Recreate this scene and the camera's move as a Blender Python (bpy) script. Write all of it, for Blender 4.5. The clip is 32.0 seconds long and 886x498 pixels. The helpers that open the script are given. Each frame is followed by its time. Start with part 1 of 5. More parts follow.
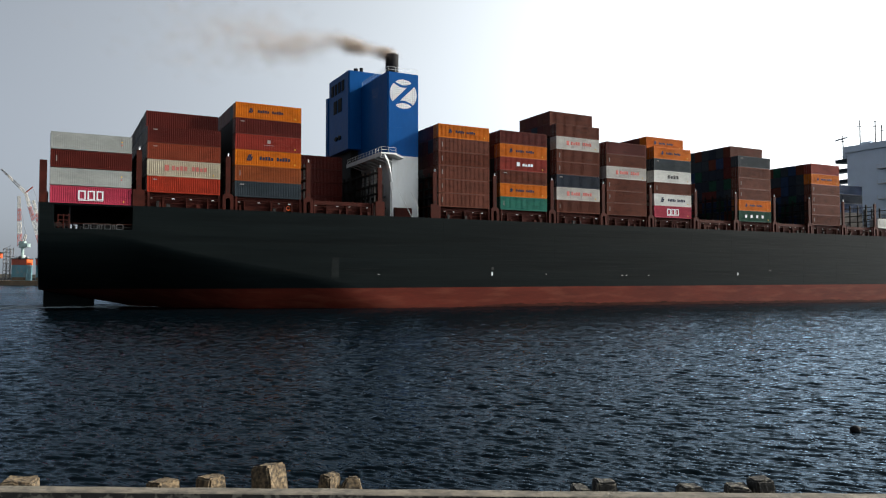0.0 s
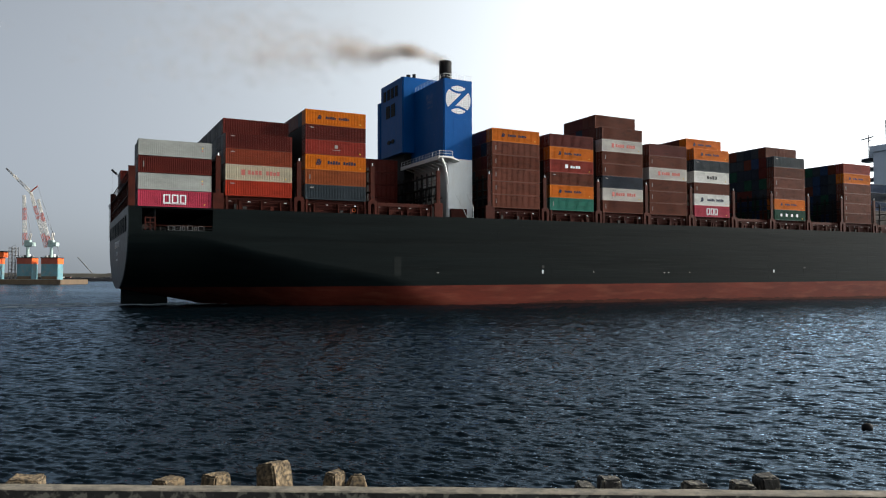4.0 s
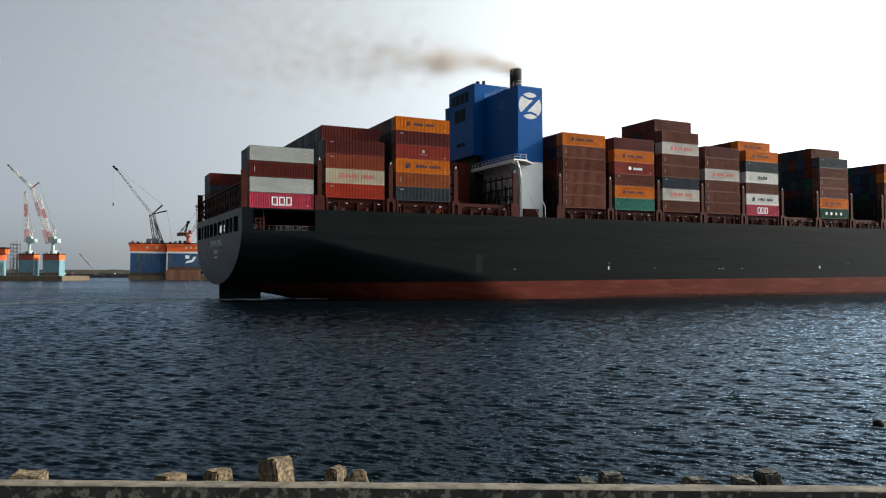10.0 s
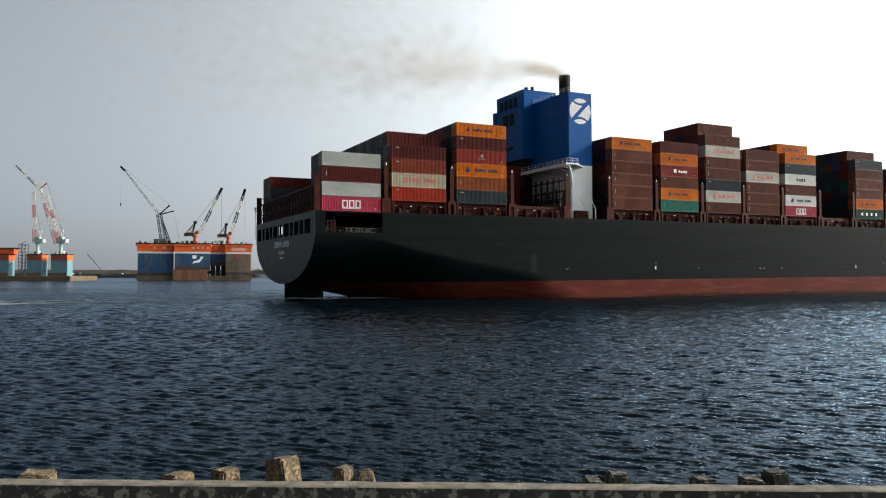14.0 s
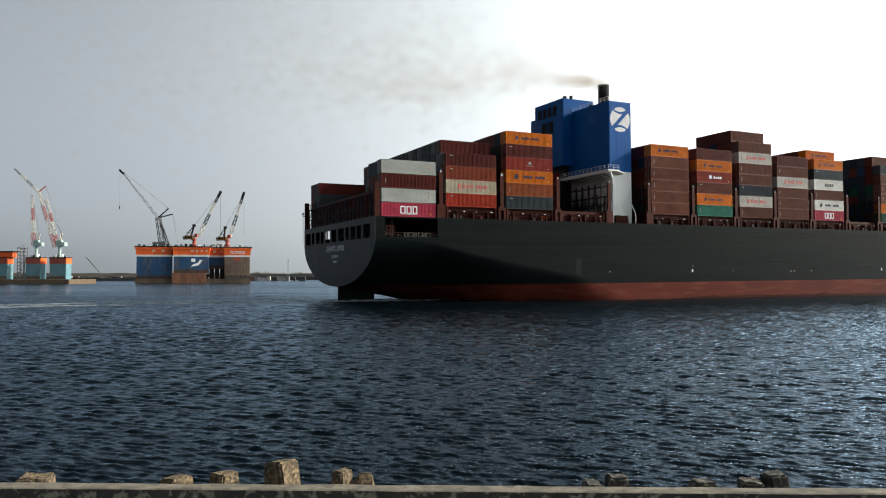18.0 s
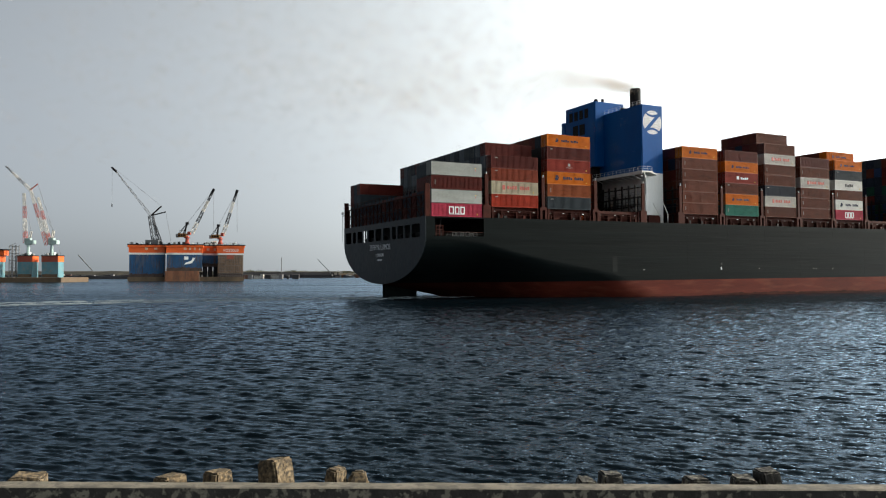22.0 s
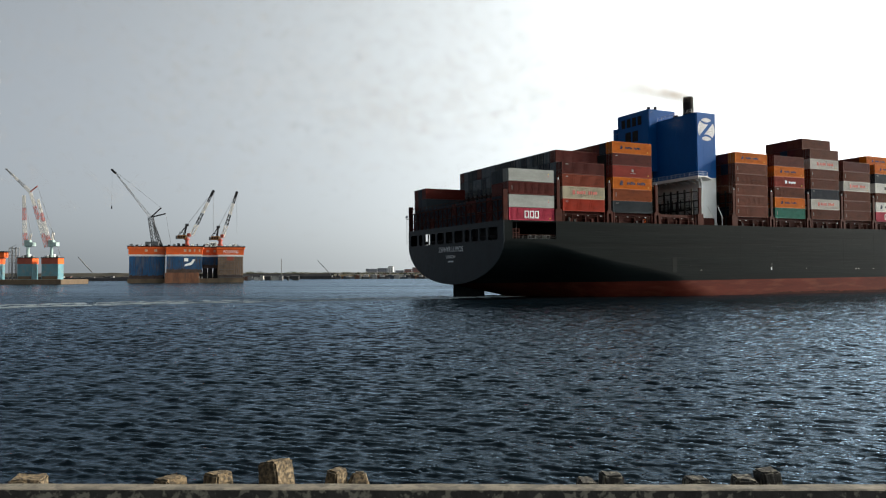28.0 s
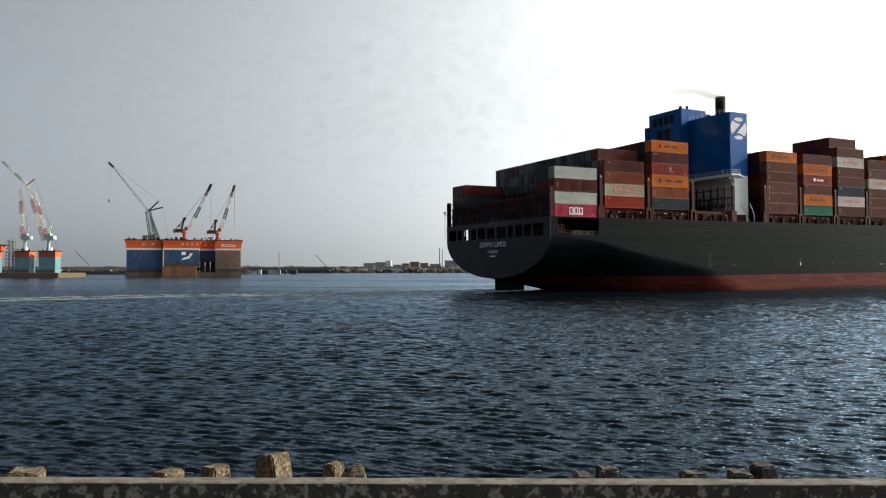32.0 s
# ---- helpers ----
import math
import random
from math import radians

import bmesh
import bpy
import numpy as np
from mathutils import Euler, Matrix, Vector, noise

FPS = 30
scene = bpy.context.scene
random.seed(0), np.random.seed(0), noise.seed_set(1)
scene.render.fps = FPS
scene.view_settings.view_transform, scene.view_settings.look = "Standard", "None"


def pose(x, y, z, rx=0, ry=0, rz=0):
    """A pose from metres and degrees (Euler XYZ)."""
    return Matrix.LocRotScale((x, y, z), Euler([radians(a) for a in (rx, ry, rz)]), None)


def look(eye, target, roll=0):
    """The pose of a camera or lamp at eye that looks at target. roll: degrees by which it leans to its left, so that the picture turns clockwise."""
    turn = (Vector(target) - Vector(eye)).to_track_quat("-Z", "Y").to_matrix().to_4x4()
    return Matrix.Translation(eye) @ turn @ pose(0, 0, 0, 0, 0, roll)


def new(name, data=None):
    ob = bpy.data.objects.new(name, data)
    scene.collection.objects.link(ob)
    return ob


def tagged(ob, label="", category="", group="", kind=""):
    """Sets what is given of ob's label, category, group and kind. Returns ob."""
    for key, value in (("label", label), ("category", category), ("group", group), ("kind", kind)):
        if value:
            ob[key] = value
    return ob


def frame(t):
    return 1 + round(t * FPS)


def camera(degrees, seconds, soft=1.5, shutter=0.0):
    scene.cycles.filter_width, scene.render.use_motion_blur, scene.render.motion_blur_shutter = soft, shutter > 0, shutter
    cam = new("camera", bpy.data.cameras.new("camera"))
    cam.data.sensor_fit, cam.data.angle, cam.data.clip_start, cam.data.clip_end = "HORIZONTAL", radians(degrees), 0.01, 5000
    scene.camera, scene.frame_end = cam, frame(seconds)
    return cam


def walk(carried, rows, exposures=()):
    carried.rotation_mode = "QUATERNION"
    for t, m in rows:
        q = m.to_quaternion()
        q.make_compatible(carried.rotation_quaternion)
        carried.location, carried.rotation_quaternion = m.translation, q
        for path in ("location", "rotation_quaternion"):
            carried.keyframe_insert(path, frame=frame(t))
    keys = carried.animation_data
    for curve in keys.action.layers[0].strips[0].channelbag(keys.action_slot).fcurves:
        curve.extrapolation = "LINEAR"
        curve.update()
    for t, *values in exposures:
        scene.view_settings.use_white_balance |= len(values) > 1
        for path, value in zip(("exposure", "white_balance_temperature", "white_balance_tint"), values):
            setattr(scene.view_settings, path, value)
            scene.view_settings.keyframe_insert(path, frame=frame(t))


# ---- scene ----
def turn(yaw, pitch, roll):
    """The camera's pose at its one standpoint: yaw to the right, pitch up, roll clockwise, in degrees."""
    return pose(0, 0, EYE, 90 + pitch, 0, -yaw) @ pose(0, 0, 0, 0, 0, roll)


EYE = 5.7  # metres above the water
PATH = [
    (0, turn(-1.360, 2.355, 0.388)), (0.5, turn(-1.424, 2.349, 0.350)), (1, turn(-1.483, 2.329, 0.339)), (1.5, turn(-1.555, 2.320, 0.334)),
    (2, turn(-1.577, 2.311, 0.333)), (2.5, turn(-1.623, 2.289, 0.322)), (3, turn(-1.619, 2.247, 0.266)), (3.5, turn(-1.649, 2.174, 0.235)),
    (5.5, turn(-1.803, 2.180, 0.158)), (6, turn(-1.915, 2.143, 0.094)), (6.5, turn(-1.989, 2.095, 0.094)), (7, turn(-2.005, 2.102, 0.082)),
    (7.5, turn(-2.013, 2.098, 0.076)), (8, turn(-2.011, 2.093, 0.099)), (8.5, turn(-1.972, 2.041, 0.344)), (9, turn(-1.825, 1.936, 0.219)),
    (9.5, turn(-1.794, 1.849, 0.151)), (10, turn(-1.761, 1.858, 0.163)), (10.5, turn(-1.822, 1.814, 0.211)), (11, turn(-1.843, 1.857, 0.087)),
    (11.5, turn(-1.852, 1.858, -0.035)), (12, turn(-1.898, 1.917, -0.034)), (12.5, turn(-2.010, 1.840, -0.041)), (13, turn(-2.126, 1.722, 0.199)),
    (13.5, turn(-2.170, 1.722, 0.143)), (14, turn(-2.248, 1.831, 0.086)), (14.5, turn(-2.353, 1.858, 0.008)), (16.5, turn(-2.364, 1.858, 0.218)),
    (17, turn(-2.190, 1.925, 0.186)), (17.5, turn(-2.133, 1.980, 0.013)), (18, turn(-2.172, 2.052, 0.024)), (18.5, turn(-2.205, 2.003, -0.009)),
    (19, turn(-2.180, 1.897, -0.042)), (19.5, turn(-2.078, 1.932, -0.092)), (20, turn(-1.906, 1.826, 0.230)), (20.5, turn(-1.563, 1.829, 0.232)),
    (21, turn(-1.665, 1.868, 0.205)), (21.5, turn(-1.660, 1.805, 0.193)), (22, turn(-1.693, 1.881, -0.029)), (22.5, turn(-1.810, 1.834, 0.119)),
    (23, turn(-2.007, 1.704, 0.070)), (23.5, turn(-2.373, 1.596, -0.525)), (24, turn(-2.306, 1.745, 0.101)), (24.5, turn(-1.889, 1.993, -0.025)),
    (25, turn(-1.877, 1.981, -0.104)), (25.5, turn(-1.826, 1.869, -0.218)), (27.5, turn(-1.804, 1.879, -0.223)), (28, turn(-1.682, 1.953, -0.188)),
    (28.5, turn(-1.557, 1.899, -0.073)), (29, turn(-1.508, 1.690, -0.258)), (29.5, turn(-1.702, 1.668, -0.033)), (30, turn(-1.729, 1.760, -0.105)),
    (30.5, turn(-1.603, 1.769, -0.110)), (31, turn(-1.477, 1.690, -0.141)), (31.5, turn(-1.466, 1.586, -0.095)), (32, turn(-1.511, 1.522, -0.044)),
]
# the ship's way: stern, starboard corner at the waterline; bow slightly up
SAIL = [
    (0, pose(-66.51, 118.49, 0, 0, -0.45, 29.061)), (2, pose(-61.31, 122.12, 0, 0, -0.45, 28.949)), (4, pose(-56.06, 125.70, 0, 0, -0.45, 28.848)),
    (6, pose(-50.76, 129.24, 0, 0, -0.45, 28.760)), (8, pose(-45.42, 132.73, 0, 0, -0.45, 28.684)), (10, pose(-40.04, 136.19, 0, 0, -0.45, 28.621)),
    (12, pose(-34.62, 139.61, 0, 0, -0.45, 28.569)), (14, pose(-29.17, 143.00, 0, 0, -0.45, 28.530)), (16, pose(-23.69, 146.34, 0, 0, -0.45, 28.503)),
    (18, pose(-18.18, 149.65, 0, 0, -0.45, 28.488)), (20, pose(-12.65, 152.92, 0, 0, -0.45, 28.485)), (22, pose(-7.09, 156.15, 0, 0, -0.45, 28.495)),
    (24, pose(-1.50, 159.32, 0, 0, -0.45, 28.516)), (26, pose(4.11, 162.44, 0, 0, -0.45, 28.550)), (28, pose(9.74, 165.49, 0, 0, -0.45, 28.597)),
    (30, pose(15.40, 168.48, 0, 0, -0.45, 28.655)), (32, pose(21.08, 171.38, 0, 0, -0.45, 28.726)),
]
cam = camera(61.415, 32.0, soft=1.15)
walk(cam, PATH, [(0, 1.24, 6260, 9), (8, 1.29, 6350, 8), (18, 1.29, 6460, 7), (26, 1.24, 6490, 7), (32, 1.17, 6500, 7)])

# ---- daylight: hazy sky, low sun over to the right
SUN_AZ, SUN_EL = 78.0, 26.0
SKY_STRENGTH, GLARE_RISE, OVERHEAD = 0.025, 3.0, 0.14
VEIL, GLARE = (0.048, 0.0570, 0.069), (0.119, 0.122, 0.120)
world = bpy.data.worlds.new("sky")
scene.world = world
world.use_nodes = True
wn = world.node_tree.nodes
sky = wn.new("ShaderNodeTexSky")
sky.sky_type, sky.sun_disc = "NISHITA", False
sky.sun_elevation, sky.sun_rotation = radians(SUN_EL), radians(SUN_AZ)
sky.air_density, sky.dust_density, sky.ozone_density = 0.6, 3.0, 1.5
wl = world.node_tree.links
pale = wn.new("ShaderNodeHueSaturation")
pale.inputs["Saturation"].default_value = 0.35
wl.new(sky.outputs[0], pale.inputs["Color"])
wl.new(pale.outputs[0], wn["Background"].inputs[0])
wn["Background"].inputs[1].default_value = SKY_STRENGTH
sv = Vector((math.sin(radians(SUN_AZ)) * math.cos(radians(SUN_EL)), math.cos(radians(SUN_AZ)) * math.cos(radians(SUN_EL)), math.sin(radians(SUN_EL))))


def sky_math(op, a, b=None, c=None):
    m = wn.new("ShaderNodeMath")
    m.operation = op
    for i, v in enumerate((a, b, c)):
        if v is None:
            continue
        if isinstance(v, (int, float)):
            m.inputs[i].default_value = v
        else:
            wl.new(v, m.inputs[i])
    return m.outputs[0]


# sea haze over the whole sky: a dull veil that swells to a white glare round the sun and thins overhead
way = wn.new("ShaderNodeTexCoord")
toward = wn.new("ShaderNodeVectorMath")
toward.operation = "DOT_PRODUCT"
wl.new(way.outputs["Generated"], toward.inputs[0])
toward.inputs[1].default_value = sv
glare = sky_math("EXPONENT", sky_math("MULTIPLY", toward.outputs["Value"], GLARE_RISE))
height = wn.new("ShaderNodeSeparateXYZ")
wl.new(way.outputs["Generated"], height.inputs[0])
thin = wn.new("ShaderNodeMapRange")
thin.interpolation_type = "SMOOTHSTEP"
wl.new(height.outputs["Z"], thin.inputs[0])
thin.inputs[1].default_value, thin.inputs[2].default_value, thin.inputs[3].default_value, thin.inputs[4].default_value = 0.16, 0.85, 1.0, OVERHEAD
last = wn["Background"].outputs[0]
for colour, power in ((VEIL, thin.outputs[0]), (GLARE, sky_math("MULTIPLY", glare, thin.outputs[0]))):
    haze, both = wn.new("ShaderNodeBackground"), wn.new("ShaderNodeAddShader")
    haze.inputs[0].default_value = (*colour, 1)
    wl.new(power, haze.inputs[1])
    wl.new(last, both.inputs[0])
    wl.new(haze.outputs[0], both.inputs[1])
    last = both.outputs[0]
wl.new(last, wn["World Output"].inputs[0])
sun = new("sun", bpy.data.lights.new("sun", "SUN"))
sun.data.energy, sun.data.angle, sun.data.color = 3.1, radians(1.0), (1.0, 0.89, 0.74)
sun.matrix_basis = look(sv * 50, (0, 0, 0))


# ---- materials
def mat(name, col, rough=0.6, metal=0.0, var=0.25, scale=0.6, bump=0.0, stain=None, amount=0.5, stretch=(1, 1, 1), rnd=0.0, fine=9.0, spec=0.3, edge=(0.5, 0.68)):
    m = bpy.data.materials.new(name)
    m.use_nodes = True
    n, l = m.node_tree.nodes, m.node_tree.links
    b = n["Principled BSDF"]
    co = n.new("ShaderNodeTexCoord")
    mp = n.new("ShaderNodeMapping")
    mp.inputs["Scale"].default_value = stretch
    l.new(co.outputs["Object"], mp.inputs[0])
    oi = n.new("ShaderNodeObjectInfo")
    off = n.new("ShaderNodeVectorMath")
    off.operation = "SCALE"
    l.new(oi.outputs["Random"], off.inputs["Scale"])
    off.inputs[0].default_value = (37.0, 91.0, 53.0)
    l.new(off.outputs[0], mp.inputs["Location"])
    big, small = n.new("ShaderNodeTexNoise"), n.new("ShaderNodeTexNoise")
    for t, s, d in ((big, scale, 4), (small, scale * fine, 5)):
        t.inputs["Scale"].default_value, t.inputs["Detail"].default_value = s, d
        l.new(mp.outputs[0], t.inputs["Vector"])
    add = n.new("ShaderNodeMath")
    add.operation = "MULTIPLY_ADD"
    l.new(small.outputs[0], add.inputs[0])
    add.inputs[1].default_value = 0.5
    l.new(big.outputs[0], add.inputs[2])
    ramp = n.new("ShaderNodeMapRange")
    l.new(add.outputs[0], ramp.inputs[0])
    ramp.inputs[1].default_value, ramp.inputs[2].default_value = 0.5, 1.0
    ramp.inputs[3].default_value, ramp.inputs[4].default_value = 1 - var, 1 + var
    shade = n.new("ShaderNodeMath")
    shade.operation = "MULTIPLY_ADD"
    l.new(oi.outputs["Random"], shade.inputs[0])
    shade.inputs[1].default_value = rnd
    l.new(ramp.outputs[0], shade.inputs[2])
    mul = n.new("ShaderNodeVectorMath")
    mul.operation = "SCALE"
    mul.inputs[0].default_value = col
    l.new(shade.outputs[0], mul.inputs["Scale"])
    out = mul.outputs[0]
    if stain:
        mix = n.new("ShaderNodeMix")
        mix.data_type = "RGBA"
        third = n.new("ShaderNodeTexNoise")
        third.inputs["Scale"].default_value, third.inputs["Detail"].default_value = scale * 2.3, 6
        l.new(mp.outputs[0], third.inputs["Vector"])
        sr = n.new("ShaderNodeMapRange")
        l.new(third.outputs[0], sr.inputs[0])
        sr.inputs[1].default_value, sr.inputs[2].default_value, sr.inputs[4].default_value = *edge, amount
        l.new(sr.outputs[0], mix.inputs[0])
        l.new(out, mix.inputs[6])
        mix.inputs[7].default_value = (*stain, 1)
        out = mix.outputs[2]
    l.new(out, b.inputs["Base Color"])
    b.inputs["Metallic"].default_value = metal
    b.inputs["Specular IOR Level"].default_value = spec
    rr = n.new("ShaderNodeMapRange")
    l.new(small.outputs[0], rr.inputs[0])
    rr.inputs[3].default_value, rr.inputs[4].default_value = max(rough - 0.15, 0.03), min(rough + 0.15, 1)
    l.new(rr.outputs[0], b.inputs["Roughness"])
    if bump:
        bp = n.new("ShaderNodeBump")
        bp.inputs["Strength"].default_value, bp.inputs["Distance"].default_value = 1.0, bump
        l.new(add.outputs[0], bp.inputs["Height"])
        l.new(bp.outputs[0], b.inputs["Normal"])
    return m


def water_material():
    m = bpy.data.materials.new("sea_water")
    m.use_nodes = True
    n, l = m.node_tree.nodes, m.node_tree.links
    n.remove(n["Principled BSDF"])
    body, gloss = n.new("ShaderNodeBsdfDiffuse"), n.new("ShaderNodeBsdfGlossy")
    body.inputs[0].default_value = (0.0012, 0.0034, 0.0052, 1)
    gloss.inputs[0].default_value = (0.425, 0.538, 0.655, 1)
    fres, mix = n.new("ShaderNodeFresnel"), n.new("ShaderNodeMixShader")
    fres.inputs["IOR"].default_value = 1.31
    l.new(fres.outputs[0], mix.inputs[0])
    l.new(body.outputs[0], mix.inputs[1])
    l.new(gloss.outputs[0], mix.inputs[2])
    l.new(mix.outputs[0], n["Material Output"].inputs[0])
    co = n.new("ShaderNodeTexCoord")
    sep = n.new("ShaderNodeSeparateXYZ")
    l.new(co.outputs["Object"], sep.inputs[0])

    def ramp(value, a, b, c, d):
        r = n.new("ShaderNodeMapRange")
        l.new(value, r.inputs[0])
        for k, q in enumerate((a, b, c, d)):
            r.inputs[k + 1].default_value = q
        return r.outputs[0]

    def relief(scale, stretch, detail=4.0, rough=0.6, kind="FBM"):
        mp = n.new("ShaderNodeMapping")
        mp.inputs["Scale"].default_value, mp.inputs["Rotation"].default_value = stretch, (0, 0, 0.2)
        l.new(co.outputs["Object"], mp.inputs[0])
        t = n.new("ShaderNodeTexNoise")
        t.noise_type = kind
        t.inputs["Scale"].default_value, t.inputs["Detail"].default_value, t.inputs["Roughness"].default_value = scale, detail, rough
        l.new(mp.outputs[0], t.inputs["Vector"])
        return t.outputs[0]

    def times(a, b):
        k = n.new("ShaderNodeMath")
        k.operation = "MULTIPLY"
        l.new(a, k.inputs[0])
        l.new(b, k.inputs[1])
        return k.outputs[0]

    # gusts ruffle the sheet in long streaks; farther out the modelled waves give way to relief
    gust = ramp(relief(0.05, (0.22, 1, 1), 5.0, 0.65), 0.38, 0.62, 0.35, 1.45)
    gust = times(gust, ramp(relief(0.016, (0.25, 1, 1), 5.0, 0.65), 0.4, 0.6, 0.55, 1.35))
    l.new(ramp(sep.outputs["Y"], 25.0, 260.0, 0.065, 0.17), gloss.inputs["Roughness"])
    last = None
    for scale, depth, stretch, near in ((0.22, 0.34, (0.35, 1, 1), 0.0), (0.7, 0.19, (0.4, 1, 1), 0.1), (3.0, 0.08, (0.36, 1, 1), 1.0), (7.0, 0.022, (0.45, 1, 1), 1.0)):
        bp = n.new("ShaderNodeBump")
        bp.inputs["Distance"].default_value = depth
        l.new(times(ramp(sep.outputs["Y"], 25.0, 170.0, near * 0.8, 1.2), gust), bp.inputs["Strength"])
        l.new(relief(scale, stretch), bp.inputs["Height"])
        if last:
            l.new(last.outputs[0], bp.inputs["Normal"])
        last = bp
    for sh in (gloss, fres):
        l.new(last.outputs[0], sh.inputs["Normal"])
    return m


WATER = water_material()
# Side and stern tones are set apart to carry each face's own light.
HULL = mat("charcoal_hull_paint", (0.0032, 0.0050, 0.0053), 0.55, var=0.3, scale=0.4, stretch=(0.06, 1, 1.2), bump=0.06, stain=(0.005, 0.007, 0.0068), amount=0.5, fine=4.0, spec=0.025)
STERN_PAINT = mat("shade_matched_stern_paint", (0.012, 0.0165, 0.0205), 0.45, var=0.2, scale=0.2, stretch=(1, 1, 0.5), bump=0.02, stain=(0.013, 0.015, 0.017), spec=0.12)
BOOT = mat("red_bottom_paint", (0.060, 0.0105, 0.006), 0.75, var=0.3, scale=0.25, stretch=(0.25, 1, 1.5), bump=0.02, stain=(0.10, 0.029, 0.017), amount=0.5, spec=0.06)
WATERSHADE = mat("damp_shaded_waterline", (0.024, 0.007, 0.0045), 0.8, var=0.5, scale=0.5, stretch=(0.3, 1, 1.5), bump=0.02, stain=(0.035, 0.008, 0.005), amount=0.6, spec=0.04)
# The next two tones are lowered to deepen the shade around deck gear.
DECKRED = mat("red_oxide_deck_paint", (0.036, 0.0080, 0.0052), 0.65, var=0.3, scale=0.5, stain=(0.02, 0.007, 0.005), spec=0.06)
DARK = mat("shade_deepened_steel", (0.006, 0.005, 0.005), 0.8, var=0.3)
BLUE = mat("blue_funnel_paint", (0.001, 0.050, 0.187), 0.45, var=0.12, scale=0.2, stretch=(1, 1, 0.4), bump=0.01, spec=0.06)
WHITE = mat("white_ship_paint", (0.54, 0.55, 0.54), 0.45, var=0.08, scale=0.3, stretch=(1, 1, 0.3), stain=(0.45, 0.40, 0.34), amount=0.3)
BLACK = mat("sooty_black_paint", (0.008, 0.008, 0.009), 0.7, var=0.3, spec=0.1)
BRIDGE = mat("pale_bridge_paint", (0.58, 0.65, 0.74), 0.5, var=0.06, scale=0.2)
GLASS = mat("dark_window_glass", (0.02, 0.025, 0.03), 0.1, var=0.05)
DOCKORANGE = mat("dock_orange", (0.56, 0.088, 0.013), 0.6, var=0.15, scale=0.2)
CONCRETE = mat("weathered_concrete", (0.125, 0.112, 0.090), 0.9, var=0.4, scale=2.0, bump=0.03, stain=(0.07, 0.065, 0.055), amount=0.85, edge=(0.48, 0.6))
# Real stains over a base darkened to hold the wall face's shade.
WALLFACE = mat("stained_shade_toned_wall", (0.024, 0.023, 0.021), 0.95, var=0.5, scale=4.5, bump=0.03, stain=(0.16, 0.15, 0.12), amount=0.8, stretch=(0.8, 1, 0.7), edge=(0.53, 0.62), fine=5.0)
DARK_GROUND = mat("dark_ground_fill", (0.05, 0.05, 0.05), 0.9, var=0.3, scale=1.5, bump=0.01, stain=(0.035, 0.034, 0.032))
STONE = mat("rough_block_concrete", (0.140, 0.104, 0.062), 0.95, var=0.5, scale=7.0, bump=0.035, stain=(0.022, 0.019, 0.015), amount=0.9, edge=(0.42, 0.62), fine=5.0)
PAINT = {
    "brown": (0.0717, 0.0179, 0.0086), "maroon": (0.0610, 0.0094, 0.0066), "rust": (0.1380, 0.0275, 0.0125), "red": (0.2317, 0.0229, 0.0092),
    "brick": (0.1600, 0.0200, 0.0128), "orange": (0.3785, 0.0986, 0.0032), "tan": (0.1656, 0.0422, 0.0124), "cream": (0.2887, 0.258, 0.1904),
    "white": (0.4944, 0.4944, 0.4719), "silver": (0.175, 0.1843, 0.175), "pink": (0.2784, 0.0304, 0.055), "slate": (0.0209, 0.0283, 0.0344),
    "navy": (0.0098, 0.0147, 0.0246), "teal": (0.0173, 0.1085, 0.0789), "green": (0.0061, 0.0405, 0.0243), "blue": (0.0122, 0.0284, 0.0689),
    "dusky": (0.0944, 0.0297, 0.0179), "steel": (0.062, 0.078, 0.092), "pale": (0.344, 0.3317, 0.3071),
}
BOX = {k: mat(k + "_container_paint", c, 0.5, var=0.2, scale=0.35, stretch=(0.6, 1, 1.5), stain=tuple(v * 0.45 for v in c), amount=0.45 if c[2] < 0.15 else 0.16, rnd=0.12, spec=0.07) for k, c in PAINT.items()}
FITTING = mat("dull_grey_fitting", (0.085, 0.088, 0.09), 0.7, var=0.2)
INK = {k: mat(k + "_marking", c, 0.6, var=0.1, spec=0.1) for k, c in {"white": (0.54, 0.56, 0.58), "navy": (0.010, 0.014, 0.035), "red": (0.33, 0.09, 0.075), "black": (0.03, 0.03, 0.03), "yellow": (0.5, 0.32, 0.05), "grey": (0.22, 0.21, 0.20)}.items()}


# ---- mesh helpers
def box(bm, x0, x1, y0, y1, z0, z1):
    v = [bm.verts.new(p) for p in ((x0, y0, z0), (x1, y0, z0), (x1, y1, z0), (x0, y1, z0), (x0, y0, z1), (x1, y0, z1), (x1, y1, z1), (x0, y1, z1))]
    for f in ((0, 3, 2, 1), (4, 5, 6, 7), (0, 1, 5, 4), (1, 2, 6, 5), (2, 3, 7, 6), (3, 0, 4, 7)):
        bm.faces.new([v[i] for i in f])


